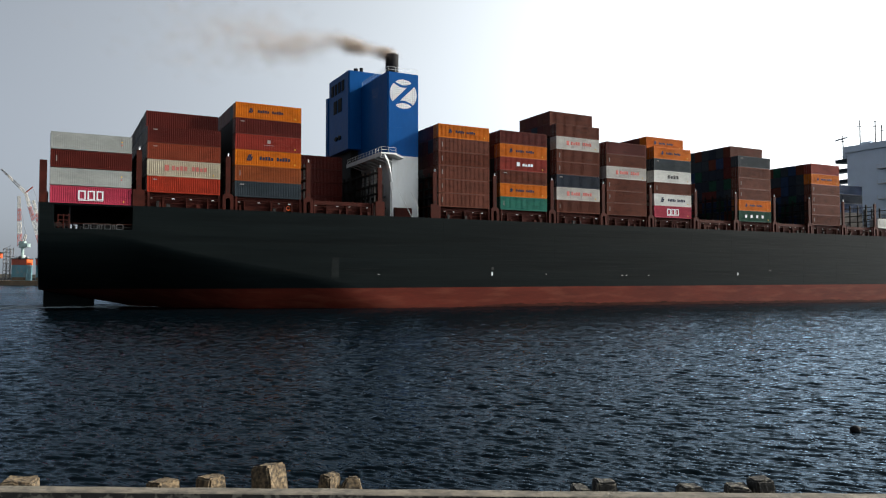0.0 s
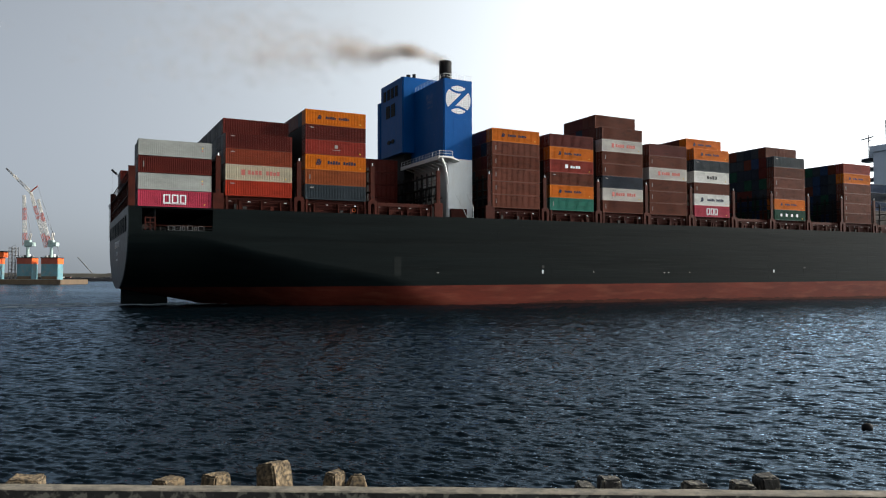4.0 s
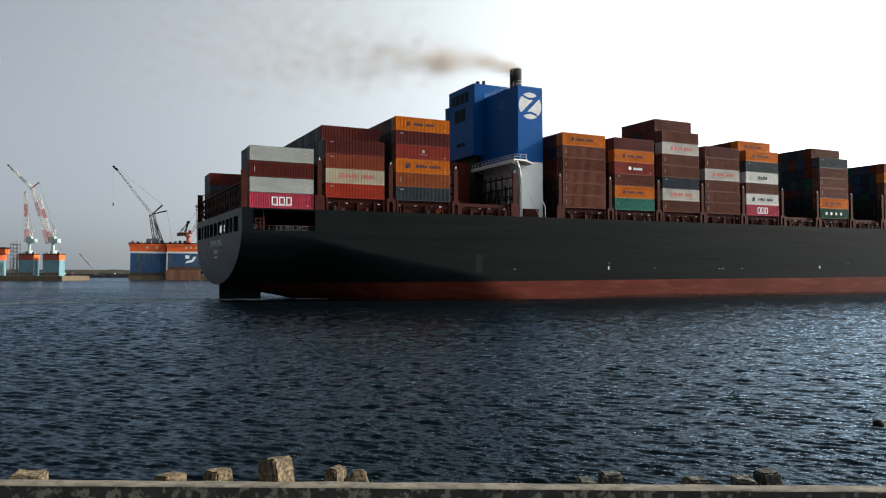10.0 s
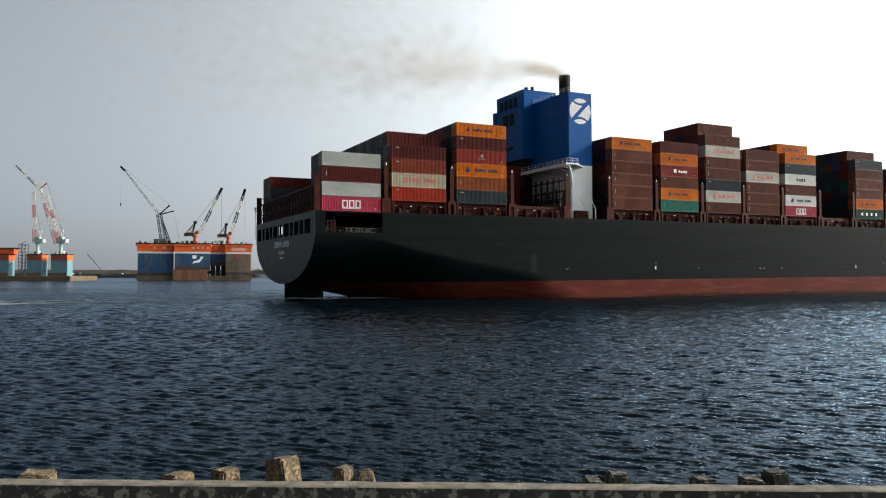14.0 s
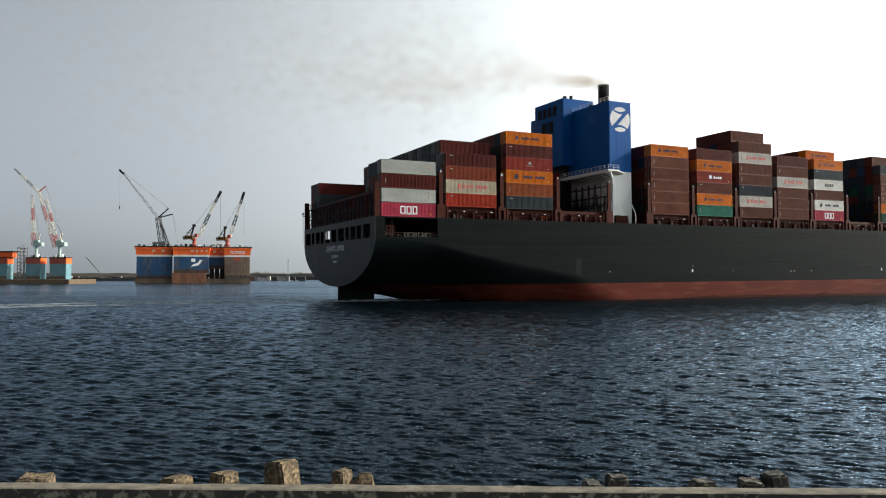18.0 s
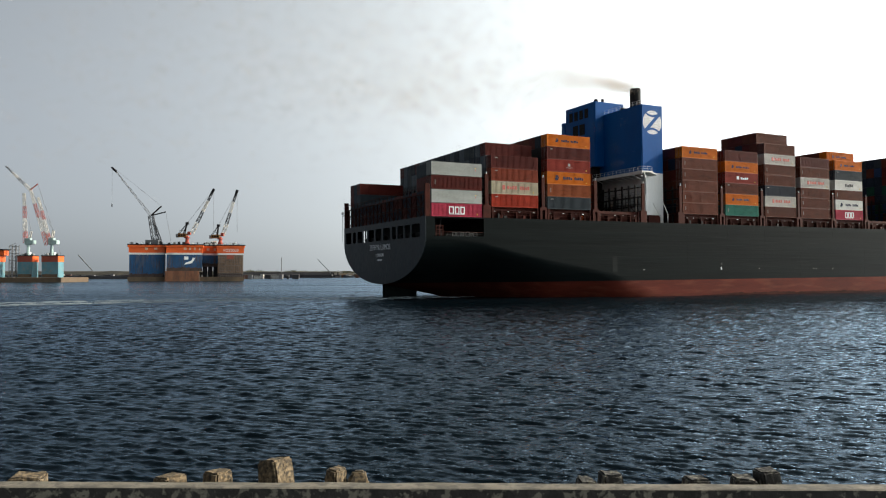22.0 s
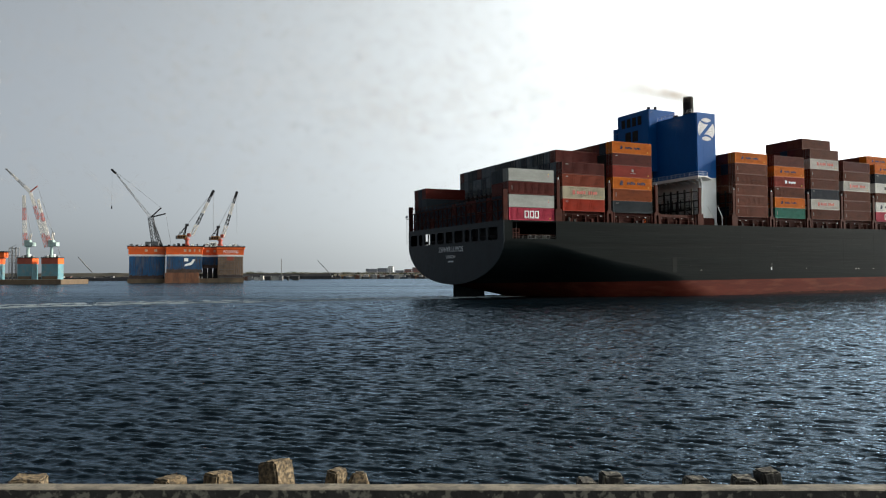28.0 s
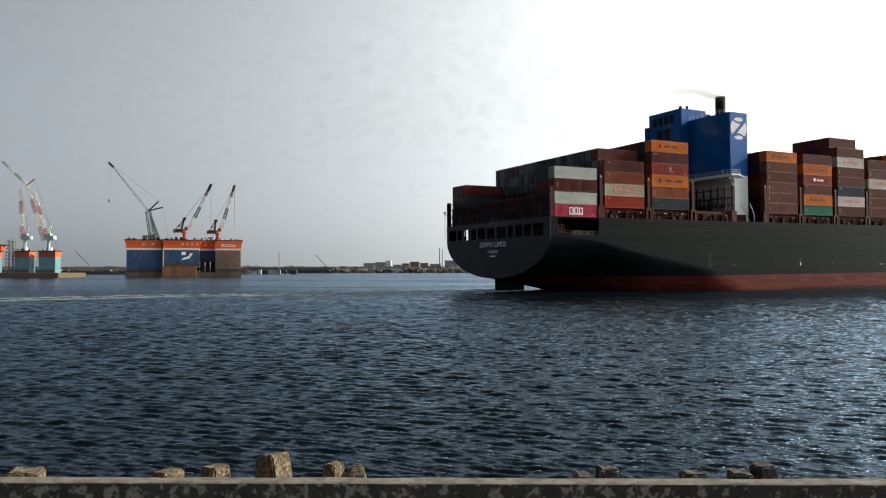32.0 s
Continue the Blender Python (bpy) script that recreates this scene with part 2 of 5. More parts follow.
def beam(bm, p, q, w, h=None, sides=4):
    """A bar from p to q."""
    p, q = Vector(p), Vector(q)
    d = (q - p).normalized()
    up = Vector((0, 0, 1)) if abs(d.z) < 0.95 else Vector((1, 0, 0))
    a = d.cross(up).normalized()
    b = a.cross(d)
    h = h or w
    ring = []
    for c in (p, q):
        if sides == 4:
            ring.append([bm.verts.new(c + a * w / 2 * i + b * h / 2 * j) for i, j in ((-1, -1), (1, -1), (1, 1), (-1, 1))])
        else:
            ring.append([bm.verts.new(c + a * w / 2 * math.cos(k * math.tau / sides) + b * h / 2 * math.sin(k * math.tau / sides)) for k in range(sides)])
    for k in range(sides):
        j = (k + 1) % sides
        bm.faces.new((ring[0][k], ring[0][j], ring[1][j], ring[1][k]))
    bm.faces.new(ring[0][::-1])
    bm.faces.new(ring[1])


def mesh_of(bm, name):
    bmesh.ops.recalc_face_normals(bm, faces=bm.faces)
    me = bpy.data.meshes.new(name)
    bm.to_mesh(me)
    bm.free()
    return me


def part(name, bm, material, parent, label="", smooth=False):
    """Links a bmesh as one mesh object under a thing or a part."""
    me = mesh_of(bm, name)
    me.materials.append(material)
    if smooth:
        me.shade_smooth()
    ob = new(name, me)
    ob.parent = parent
    if label:
        tagged(ob, label)
    return ob


def bx(name, material, parent, *lim, label="", bevel=0.0):
    bm = bmesh.new()
    box(bm, *lim)
    if bevel:
        bmesh.ops.bevel(bm, geom=bm.edges, offset=bevel, segments=1, affect="EDGES")
    return part(name, bm, material, parent, label)


def bar(name, material, parent, p, q, w, h=None, sides=4, label=""):
    bm = bmesh.new()
    beam(bm, p, q, w, h, sides)
    return part(name, bm, material, parent, label)


def shared(name, me, parent, material):
    """One more object on a mesh that is shared, with its own paint."""
    ob = new(name, me)
    ob.parent = parent
    ob.material_slots[0].link = "OBJECT"
    ob.material_slots[0].material = material
    return ob


# ---- water, one sheet to the horizon
def build_water():
    rng = np.random.default_rng(5)
    nr, nc = 1080, 850
    ys = np.concatenate([17.0 * np.exp(np.linspace(0, math.log(210 / 17.0), 920, endpoint=False)), 210 * np.exp(np.linspace(0, math.log(4600 / 210), 160))])
    s = np.linspace(-1, 1, nc)
    Y = np.repeat(ys[:, None], nc, 1)
    X = 8 + s[None, :] * (Y * 0.64 + 13)
    Z = np.zeros_like(X)
    cell = np.maximum(np.repeat(np.gradient(ys)[:, None], nc, 1), (Y * 0.64 + 13) * 2 / nc)
    # chop of every length; the longer waves belong to the open harbour
    for k in range(260):
        wl = 0.2 * (24.0 / 0.2) ** rng.random()
        ang = radians(250) + rng.normal(0, 0.32 if wl < 2 else 0.38)
        kx, ky = math.cos(ang) * math.tau / wl, math.sin(ang) * math.tau / wl
        ph = kx * X + ky * Y + rng.random() * math.tau
        amp = 0.0088 * wl ** 0.8 if wl < 1.0 else (0.42 if wl < 7 else 0.9) * 0.0158 * wl ** 0.5 * max(0.55, 1.1 - 0.1 * wl)
        fade = np.clip((wl / cell - 2.5) / 1.5, 0, 1) * np.clip((Y / wl - 20) / 22, 0, 1)
        Z += amp * fade * (np.sin(ph) - 0.35 * np.cos(2 * ph))
    # flat margins that close the sheet on every side
    X[:, 0], X[:, -1] = -6000, 6000
    Y[0], Y[-1] = 8.0, 6000
    for edge in (Z[:, 0], Z[:, -1], Z[0], Z[-1]):
        edge[:] = 0
    v = np.stack([X, Y, Z], -1).reshape(-1, 3)
    i = np.arange(nr - 1)[:, None] * nc + np.arange(nc - 1)[None, :]
    f = np.stack([i, i + 1, i + nc + 1, i + nc], -1).reshape(-1, 4)
    me = bpy.data.meshes.new("water")
    me.from_pydata(v.tolist(), [], f.tolist())
    me.materials.append(WATER)
    me.shade_smooth()
    return tagged(new("water", me), "dark choppy harbour water with small wind waves", "water", kind="structure")


water = build_water()


# ---- sea wall and the ground behind it
def build_shore():
    bm = bmesh.new()
    # unseen ground, kept dark so little light bounces onto wall and blocks
    box(bm, -3000, 3000, -3000, 11.2, -3, 1.25)
    g = part("ground", bm, DARK_GROUND, None)
    tagged(g, "unseen ground behind the sea wall, kept dark against bounce light", "ground", kind="structure")
    wall = tagged(new("sea_wall"), "weathered stained concrete sea wall along the quay", "wall", kind="structure")
    wall.matrix_basis = pose(0, 11.52, 0.03, 0, 0.1, 1.2)
    rng = random.Random(3)
    bm = bmesh.new()
    xs = [-40 + 0.25 * i for i in range(321)]
    rows = []
    for x in xs:
        d = [noise.noise(Vector((x * 1.3, k * 7.1, 2.0))) * 0.018 for k in range(6)]
        prof = [(0.0 + d[0] * 0.6, -2), (0.0 + d[0], 2.10), (-0.05 + d[1], 2.14), (-0.05 + d[2], 2.385), (-0.02, 2.40 + d[3] * 0.7), (0.24, 2.40 + d[4] * 0.7), (0.27 + d[5], 2.37), (0.27, -2)]
        rows.append([bm.verts.new((x, y, z)) for y, z in prof])
    for a, b in zip(rows, rows[1:]):
        for k in range(len(a) - 1):
            bm.faces.new((a[k], b[k], b[k + 1], a[k + 1]))
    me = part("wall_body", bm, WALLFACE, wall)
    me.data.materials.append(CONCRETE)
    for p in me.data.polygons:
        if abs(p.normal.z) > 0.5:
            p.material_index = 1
    # armour slope outside the wall
    bm = bmesh.new()
    for x0 in range(-40, 40, 2):
        vs = []
        for x in (x0, x0 + 2):
            vs.append([bm.verts.new((x, 11.7 + k * 1.1, 1.55 - k * 0.75 + 0.12 * noise.noise(Vector((x, k, 0))))) for k in range(7)])
        for k in range(6):
            bm.faces.new((vs[0][k], vs[1][k], vs[1][k + 1], vs[0][k + 1]))
    tagged(part("armour_slope", bm, STONE, None), "dark rubble slope at the foot of the sea wall", "slope", kind="structure")


build_shore()


def armour_block(x, y, w, d, top, lean, yaw, seed, cut=0.12):
    """A rough cast concrete block that rises behind the wall."""
    bm = bmesh.new()
    bmesh.ops.create_cube(bm, size=1)
    bmesh.ops.scale(bm, vec=(w, d, top - 0.9), verts=bm.verts)
    for v in bm.verts:
        if v.co.z > 0:
            v.co.x *= 1 - cut
            v.co.y *= 1 - cut
    bmesh.ops.bevel(bm, geom=bm.edges, offset=0.035, segments=2, affect="EDGES")
    bmesh.ops.subdivide_edges(bm, edges=[e for e in bm.edges if e.calc_length() > 0.2], cuts=7, use_grid_fill=True)
    for v in bm.verts:
        nv = noise.noise_vector(v.co * 4 + Vector((seed * 9.1, 0, 0))) * 0.022 + noise.noise_vector(v.co * 15 + Vector((seed, 0, 0))) * 0.014
        v.co += nv
    me = mesh_of(bm, "armour_block")
    # the right-hand blocks take the darker wall-face material
    dark_block = seed > 6
    me.materials.append(WALLFACE if dark_block else STONE)
    ob = new("armour_block", me)
    ob.matrix_basis = pose(x, y, 0.9 + (top - 0.9) / 2, 0, lean, yaw)
    return tagged(ob, "dark concrete armour block behind the sea wall" if dark_block else "rough tan concrete armour block behind the sea wall", "block", group="armour blocks")


for args in ((-7.83, 13.2, 0.70, 0.6, 2.12, 4, 12, 1, 0.25), (-5.22, 13.2, 0.46, 0.5, 2.13, -2, -30, 2), (-4.38, 13.2, 0.42, 0.45, 2.22, 0, -28, 3), (-3.26, 13.1, 0.54, 0.5, 2.45, -10, -35, 4, 0.15),
             (-2.33, 13.2, 0.34, 0.5, 2.30, 8, -28, 5, 0.3), (-1.93, 13.3, 1.30, 0.9, 2.22, 4, 10, 6, 0.85), (2.11, 13.2, 0.34, 0.5, 2.12, 0, 5, 7), (2.53, 13.3, 0.46, 0.5, 2.21, 2, 8, 8, 0.25),
             (4.00, 13.2, 0.48, 0.5, 2.16, 0, 6, 9, 0.25), (4.80, 13.2, 0.42, 0.5, 2.18, 2, -6, 10), (5.29, 13.3, 0.48, 0.5, 2.28, -3, 8, 11, 0.3)):
    armour_block(*args)


# ---- the ship: x forward from the stern, y to port, z up from the water
LEN, HB, YC = 366.0, 25.45, 25.2
DECK, PAINTLINE, BASE, TIER = 17.75, 3.55, 20.25, 2.88
ship = tagged(new("container_ship"), "large charcoal container ship with a red bottom and blue funnel", "ship")


def hull_section(x):
    """Half breadths and heights of one frame of the hull, deck edge first."""
    t = max(0.0, min(1.0, (x - 300) / 66.0))
    hb = HB * (1 - t ** 2.2) + 0.3 * t
    zk = float(np.interp(x, (-1.2, 5, 12.7, 20, 30, 40, 48, 56, 65, 80), (13.5, 13.0, 12.0, 10.3, 8.3, 6.6, 5.2, 2.5, -1.0, -3.0)))
    zb = 3.25 - 0.2 * (x + 1.2) if x < 12 else max(-9.0, 0.61 - 0.2 * (x - 12) - 0.012 * (x - 12) ** 2)
    p = 2.0 + 2.0 * min(1, max(0, (x - 45) / 45)) - 0.55 * max(0.0, min((x + 1.2) / 12, 1, (62 - x) / 20))
    out = [(hb, DECK), (hb, 17.5), (hb, 13.6), (hb, min(13.55, zk + 0.3)), (hb, zk)]
    for k in range(1, 13):
        a = k / 12 * math.pi / 2
        out.append((hb * max(0.0, math.cos(a)) ** (2 / p), zk - (zk - zb) * math.sin(a) ** (2 / p)))
    return out


def build_hull():
    xs = [-1.2, 0.9, 12.7, 14.5, 16, 18, 20, 22, 24, 26, 28, 30, 33, 36, 39, 42, 45, 48, 51, 54, 57, 60, 63, 66, 70, 75, 80, 110, 150, 200, 250, 300, 320, 335, 348, 357, 363, 366]
    xs = sorted(set(xs + [3, 4.0, 4.6, 5.0, 5.7, 7, 9]))
    port_hole = lambda x: 3.9 < x < 4.5 or 4.9 < x < 5.6
    bm = bmesh.new()
    rows = []
    for x in xs:
        sec = hull_section(x)
        rows.append([bm.verts.new((x, YC - h, z)) for h, z in sec] + [bm.verts.new((x, YC + h, z)) for h, z in sec[-2::-1]])
    n = len(rows[0])
    for i in range(len(xs) - 1):
        hole = 0.8 < xs[i] < 12.6
        for k in range(n - 1):
            if hole and k == 1 or port_hole(xs[i]) and k == n - 3:
                continue
            bm.faces.new((rows[i][k], rows[i][k + 1], rows[i + 1][k + 1], rows[i + 1][k]))
    bmesh.ops.remove_doubles(bm, verts=bm.verts, dist=0.001)
    low = bm.copy()
    cut = lambda b, side: bmesh.ops.bisect_plane(b, geom=b.verts[:] + b.edges[:] + b.faces[:], plane_co=(0, 0, PAINTLINE), plane_no=(0, 0, 1), clear_inner=side, clear_outer=not side)
    cut(bm, True)
    cut(low, False)
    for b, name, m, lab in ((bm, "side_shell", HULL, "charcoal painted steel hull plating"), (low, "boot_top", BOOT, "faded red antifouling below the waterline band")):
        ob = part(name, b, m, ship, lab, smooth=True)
        ob.data.set_sharp_from_angle(angle=radians(35))
    # dark ragged strip along the waterline: damp edge plus painted shade
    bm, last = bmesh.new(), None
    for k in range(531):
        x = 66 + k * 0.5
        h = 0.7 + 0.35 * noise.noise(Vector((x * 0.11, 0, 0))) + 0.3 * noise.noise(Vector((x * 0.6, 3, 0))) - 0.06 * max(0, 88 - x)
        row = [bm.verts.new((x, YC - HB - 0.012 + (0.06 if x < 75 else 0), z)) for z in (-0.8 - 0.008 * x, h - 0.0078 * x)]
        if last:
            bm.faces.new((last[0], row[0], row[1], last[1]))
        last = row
    tagged(part("weed_growth", bm, WATERSHADE, ship, "dark damp edge and painted shade along the waterline"), kind="stuff")
    # thick edges of the side openings
    for y, a in ((YC - HB, 0.9),):
        y0, y1 = (y - 0.02, y + 0.35) if y < YC else (y - 0.35, y + 0.02)
        bm = bmesh.new()
        box(bm, a - 0.05, 12.75, y0, y1, 13.45, 13.62)
        box(bm, a - 0.05, 12.75, y0, y1, 17.48, 17.75)
        box(bm, a - 0.15, a + 0.02, y0, y1, 13.45, 17.75)
        box(bm, 12.68, 12.85, y0, y1, 13.45, 17.75)
        part("opening_frame", bm, HULL, ship)
    # deck and mooring deck
    bx("main_deck", DARK, ship, 14.2, 330, YC - HB + 0.15, YC + HB - 0.15, DECK - 0.3, DECK - 0.02)
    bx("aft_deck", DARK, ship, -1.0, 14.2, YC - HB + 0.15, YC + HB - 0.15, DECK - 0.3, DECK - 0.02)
    # near-black tone paints in the unlit space behind the stern openings
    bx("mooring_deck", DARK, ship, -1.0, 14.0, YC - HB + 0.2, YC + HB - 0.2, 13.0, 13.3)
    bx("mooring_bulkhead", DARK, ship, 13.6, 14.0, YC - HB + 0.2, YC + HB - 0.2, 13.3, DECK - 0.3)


# the openings across the stern, of uneven width
WINDOWS = ((2.4, 6.8), (7.6, 10.6), (11.2, 14.5), (15.4, 17.8), (18.8, 23.1), (24.1, 27.9), (28.9, 32.8), (33.8, 36.4), (37.1, 40.4), (41.6, 43.9), (45.0, 49.3))


def build_transom():
    x0, x1 = -1.35, -1.15
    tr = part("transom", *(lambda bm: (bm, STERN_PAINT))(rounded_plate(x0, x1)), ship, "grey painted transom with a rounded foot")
    # openings of the mooring deck: strips and mullions round them
    z0, z1 = 13.5, 16.4
    wins = list(WINDOWS)
    edge = YC - HB
    bx("upper_strip", STERN_PAINT, ship, x0, x1, edge, YC + HB, z1, DECK)
    last = edge
    for a, b in wins + [(YC + HB, 0)]:
        bx("mullion", STERN_PAINT, ship, x0, x1, last, a, z0, z1)
        last = b
    for a, b in wins:
        bm = bmesh.new()
        box(bm, x0 - 0.05, x0, a - 0.06, b + 0.06, z0 - 0.1, z0 - 0.02)
        for yy, s in ((a, 1), (b, -1)):
            for zz, q in ((z0, 1), (z1, -1)):
                f = [[bm.verts.new((xx, yy + s * u, zz + q * w)) for u, w in ((0, 0), (0.45, 0), (0.13, 0.13), (0, 0.45))] for xx in (x0, x1)]
                bm.faces.new(f[0])
                bm.faces.new(f[1])
                for k in range(4):
                    j = (k + 1) % 4
                    bm.faces.new((f[0][k], f[0][j], f[1][j], f[1][k]))
        tagged(part("opening_coaming", bm, STERN_PAINT, ship), kind="stuff")
    # mooring gear behind the openings
    rng = random.Random(8)
    for k in range(9):
        y = 3 + k * 5.4 + rng.uniform(-0.6, 0.6)
        bm = bmesh.new()
        box(bm, 0.6, 2.6, y - 0.9, y + 0.9, 13.3, 13.7)
        beam(bm, (1.6, y - 1.3, 14.3), (1.6, y + 1.3, 14.3), 1.0, 1.0, 12)
        part("mooring_winch", bm, DARK, ship)
    # added inner wall, stops the sky showing through the stern openings
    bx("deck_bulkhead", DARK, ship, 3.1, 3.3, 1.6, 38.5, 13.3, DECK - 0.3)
    # bitts and roller fairleads along the open side
    for k in range(3):
        x = 3.9 + k * 1.6
        bm = bmesh.new()
        for u in (0, 0.8):
            beam(bm, (x + u, 0.55, 13.3), (x + u, 0.55, 14.15), 0.4, 0.4, 10)
        box(bm, x - 0.3, x + 1.1, 0.3, 0.8, 13.3, 13.42)
        part("bollard", bm, DARK, ship)
    for x, w, h in ((5.2, 0.9, 0.9), (6.25, 1.1, 0.95), (7.5, 0.55, 0.9), (8.4, 1.0, 0.95), (9.6, 0.4, 0.8), (10.2, 1.1, 0.9)):
        bm = bmesh.new()
        for a, b, c, d in ((x, x + 0.13, 13.62, 13.62 + h), (x + w - 0.13, x + w, 13.62, 13.62 + h), (x, x + w, 13.62, 13.74), (x, x + w, 13.5 + h, 13.62 + h)):
            box(bm, a, b, 0.12, 0.3, c, d)
        part("fairlead", bm, FITTING, ship, "pale grey roller fairlead")
    for x in (1.5, 2.3, 3.1):
        bar("ladder_post", DECKRED, ship, (x, 0.5, 13.3), (x, 0.5, 16.0), 0.16)
    for z in (14.2, 15.0, 15.8):
        bar("ladder_rung", DECKRED, ship, (1.5, 0.5, z), (3.1, 0.5, z), 0.14)
    for z in (14.0, 14.5):
        bar("guard_rail", DARK if z < 14.2 else DECKRED, ship, (0.9, -0.1, z), (12.7, -0.1, z), 0.07)
    for k in range(9):
        bar("rail_post", DARK, ship, (1.0 + k * 1.45, -0.1, 13.6), (1.0 + k * 1.45, -0.1, 14.5), 0.07)
    # name and port of registry; the number below is a bar
    for words, z, size in (("ZEPHYR LUMOS", 11.35, 1.85), ("LONDON", 9.75, 1.1)):
        cu = bpy.data.curves.new("name_text", "FONT")
        cu.body, cu.size, cu.extrude, cu.align_x = words, size, 0.02, "CENTER"
        cu.materials.append(INK["white"])
        ob = new("stern_lettering", cu)
        ob.parent = ship
        ob.matrix_basis = Matrix(((0, 0, -1, x0 - 0.03), (-1, 0, 0, YC), (0, 1, 0, z), (0, 0, 0, 1)))
    bx("number_bar", INK["white"], ship, x0 - 0.03, x0 - 0.01, YC - 1.4, YC + 1.4, 8.75, 9.1)
    # staff and light that overhang the port quarter
    bar("staff", INK["grey"], ship, (-1.4, 51.7, 14.2), (-1.4, 51.7, 22.4), 0.12, 0.12, 6)
    bar("staff_arm", DARK, ship, (-1.3, 50.4, 21.2), (-1.4, 51.8, 21.2), 0.14)
    bx("staff_light", INK["white"], ship, -1.6, -1.2, 51.3, 52.1, 21.6, 22.2)
    # rudder under the counter
    bm = bmesh.new()
    box(bm, -0.6, 8.2, YC - 0.5, YC + 0.5, -6, 3.6)
    bmesh.ops.bevel(bm, geom=bm.edges, offset=0.3, segments=2, affect="EDGES")
    part("rudder", bm, HULL, ship)


def rounded_plate(x0, x1):
    bm = bmesh.new()
    front, back = [], []
    for k in range(33):
        a = math.pi * k / 32
        y, z = YC - HB * math.cos(a), 13.5 - (13.5 - 3.2) * math.sin(a)
        front.append(bm.verts.new((x0, y, z)))
        back.append(bm.verts.new((x1, y, z)))
    bm.faces.new(front)
    bm.faces.new(back[::-1])
    for k in range(33):
        j = (k + 1) % 33
        bm.faces.new((front[k], front[j], back[j], back[k]))
    return bm


build_hull()
build_transom()

# ---- lashing bridges, coamings and deck gear
POSTS = [13.6, 28.45, 43.3, 57.9, 70.1, 84.5, 99.5, 114.1, 128.7, 143.7, 158.0, 172.8, 187.1, 202.0, 216.8, 231.5]
BAYS = [0.25, 14.9, 29.7, 44.3, 71.0, 86.0, 100.9, 115.25, 130.0, 144.9, 159.3, 174.2, 188.4, 203.4, 218.2]


def lashing_bridge(x, wide=1.0, top=27.3, platforms=(20.4, 24.2)):
    br = part("lashing_bridge", _platform(x, platforms[-1]), DECKRED, ship, "red oxide lashing bridge")
    for y, s in ((0.05, -1), (50.4, 1)):
        bx("post", DECKRED, br, x - 0.42, x + 0.42, y - 0.2, y + 0.2, 20.55, top)
        bx("post_slot", BLACK, br, x - 0.14, x + 0.14, y + s * 0.19 - 0.02, y + s * 0.19 + 0.02, 20.95, 21.25)
        bm = bmesh.new()
        if wide > 2:      # solid foot
            box(bm, x - 0.95, x + 0.95, y - 0.28, y + 0.28, DECK, 20.55)
        else:             # two legs under a haunched head
            prof = [(-0.95, DECK), (-0.38, DECK), (-0.38, 19.5), (-0.2, 19.85), (0.2, 19.85), (0.38, 19.5), (0.38, DECK), (0.95, DECK), (0.95, 20.2), (0.6, 20.55), (-0.6, 20.55), (-0.95, 20.2)]
            f = [[bm.verts.new((x + u, yy, z)) for u, z in prof] for yy in (y - 0.28, y + 0.28)]
            bm.faces.new(f[0])
            bm.faces.new(f[1])
            for k in range(12):
                j = (k + 1) % 12
                bm.faces.new((f[0][k], f[0][j], f[1][j], f[1][k]))
        part("foot", bm, DECKRED, br)
    bm = bmesh.new()
    beam(bm, (x, -0.05, top), (x, -0.05, top + 0.55), 0.25, 0.25, 8)
    part("lamp_head", bm, INK["white"], br)
    # inner members of the red bridge get a dark tone that holds their shade
    up = bx("upper_platform", DARK, br, x - 0.5, x + 0.5, 0.3, 50.1, platforms[-1] - 0.25, platforms[-1])
    for zz in (0.55, 1.1):
        bar("rail", DARK, up, (x - 0.45, 0.3, platforms[-1] + zz), (x - 0.45, 50.1, platforms[-1] + zz), 0.06)
    # dense stanchions and two added platforms keep light off the container ends
    for k in range(1, 20):
        bar("stanchion", DARK, br, (x, k * 2.5 + 0.2, DECK), (x, k * 2.5 + 0.2, top), 0.36)
    bx("middle_platform", DARK, br, x - 0.5, x + 0.5, 0.4, 50.0, 22.2, 22.35)
    bx("top_platform", DARK, br, x - 0.5, x + 0.5, 0.6, 49.8, top - 0.9, top - 0.75)
    return br


def _platform(x, z):
    bm = bmesh.new()
    box(bm, x - 0.5, x + 0.5, 0.2, 50.2, 20.25, 20.5)
    return bm


for x in POSTS:
    lashing_bridge(x, wide=2.3 if x in (13.6, 57.9, 70.1) else 1.5)


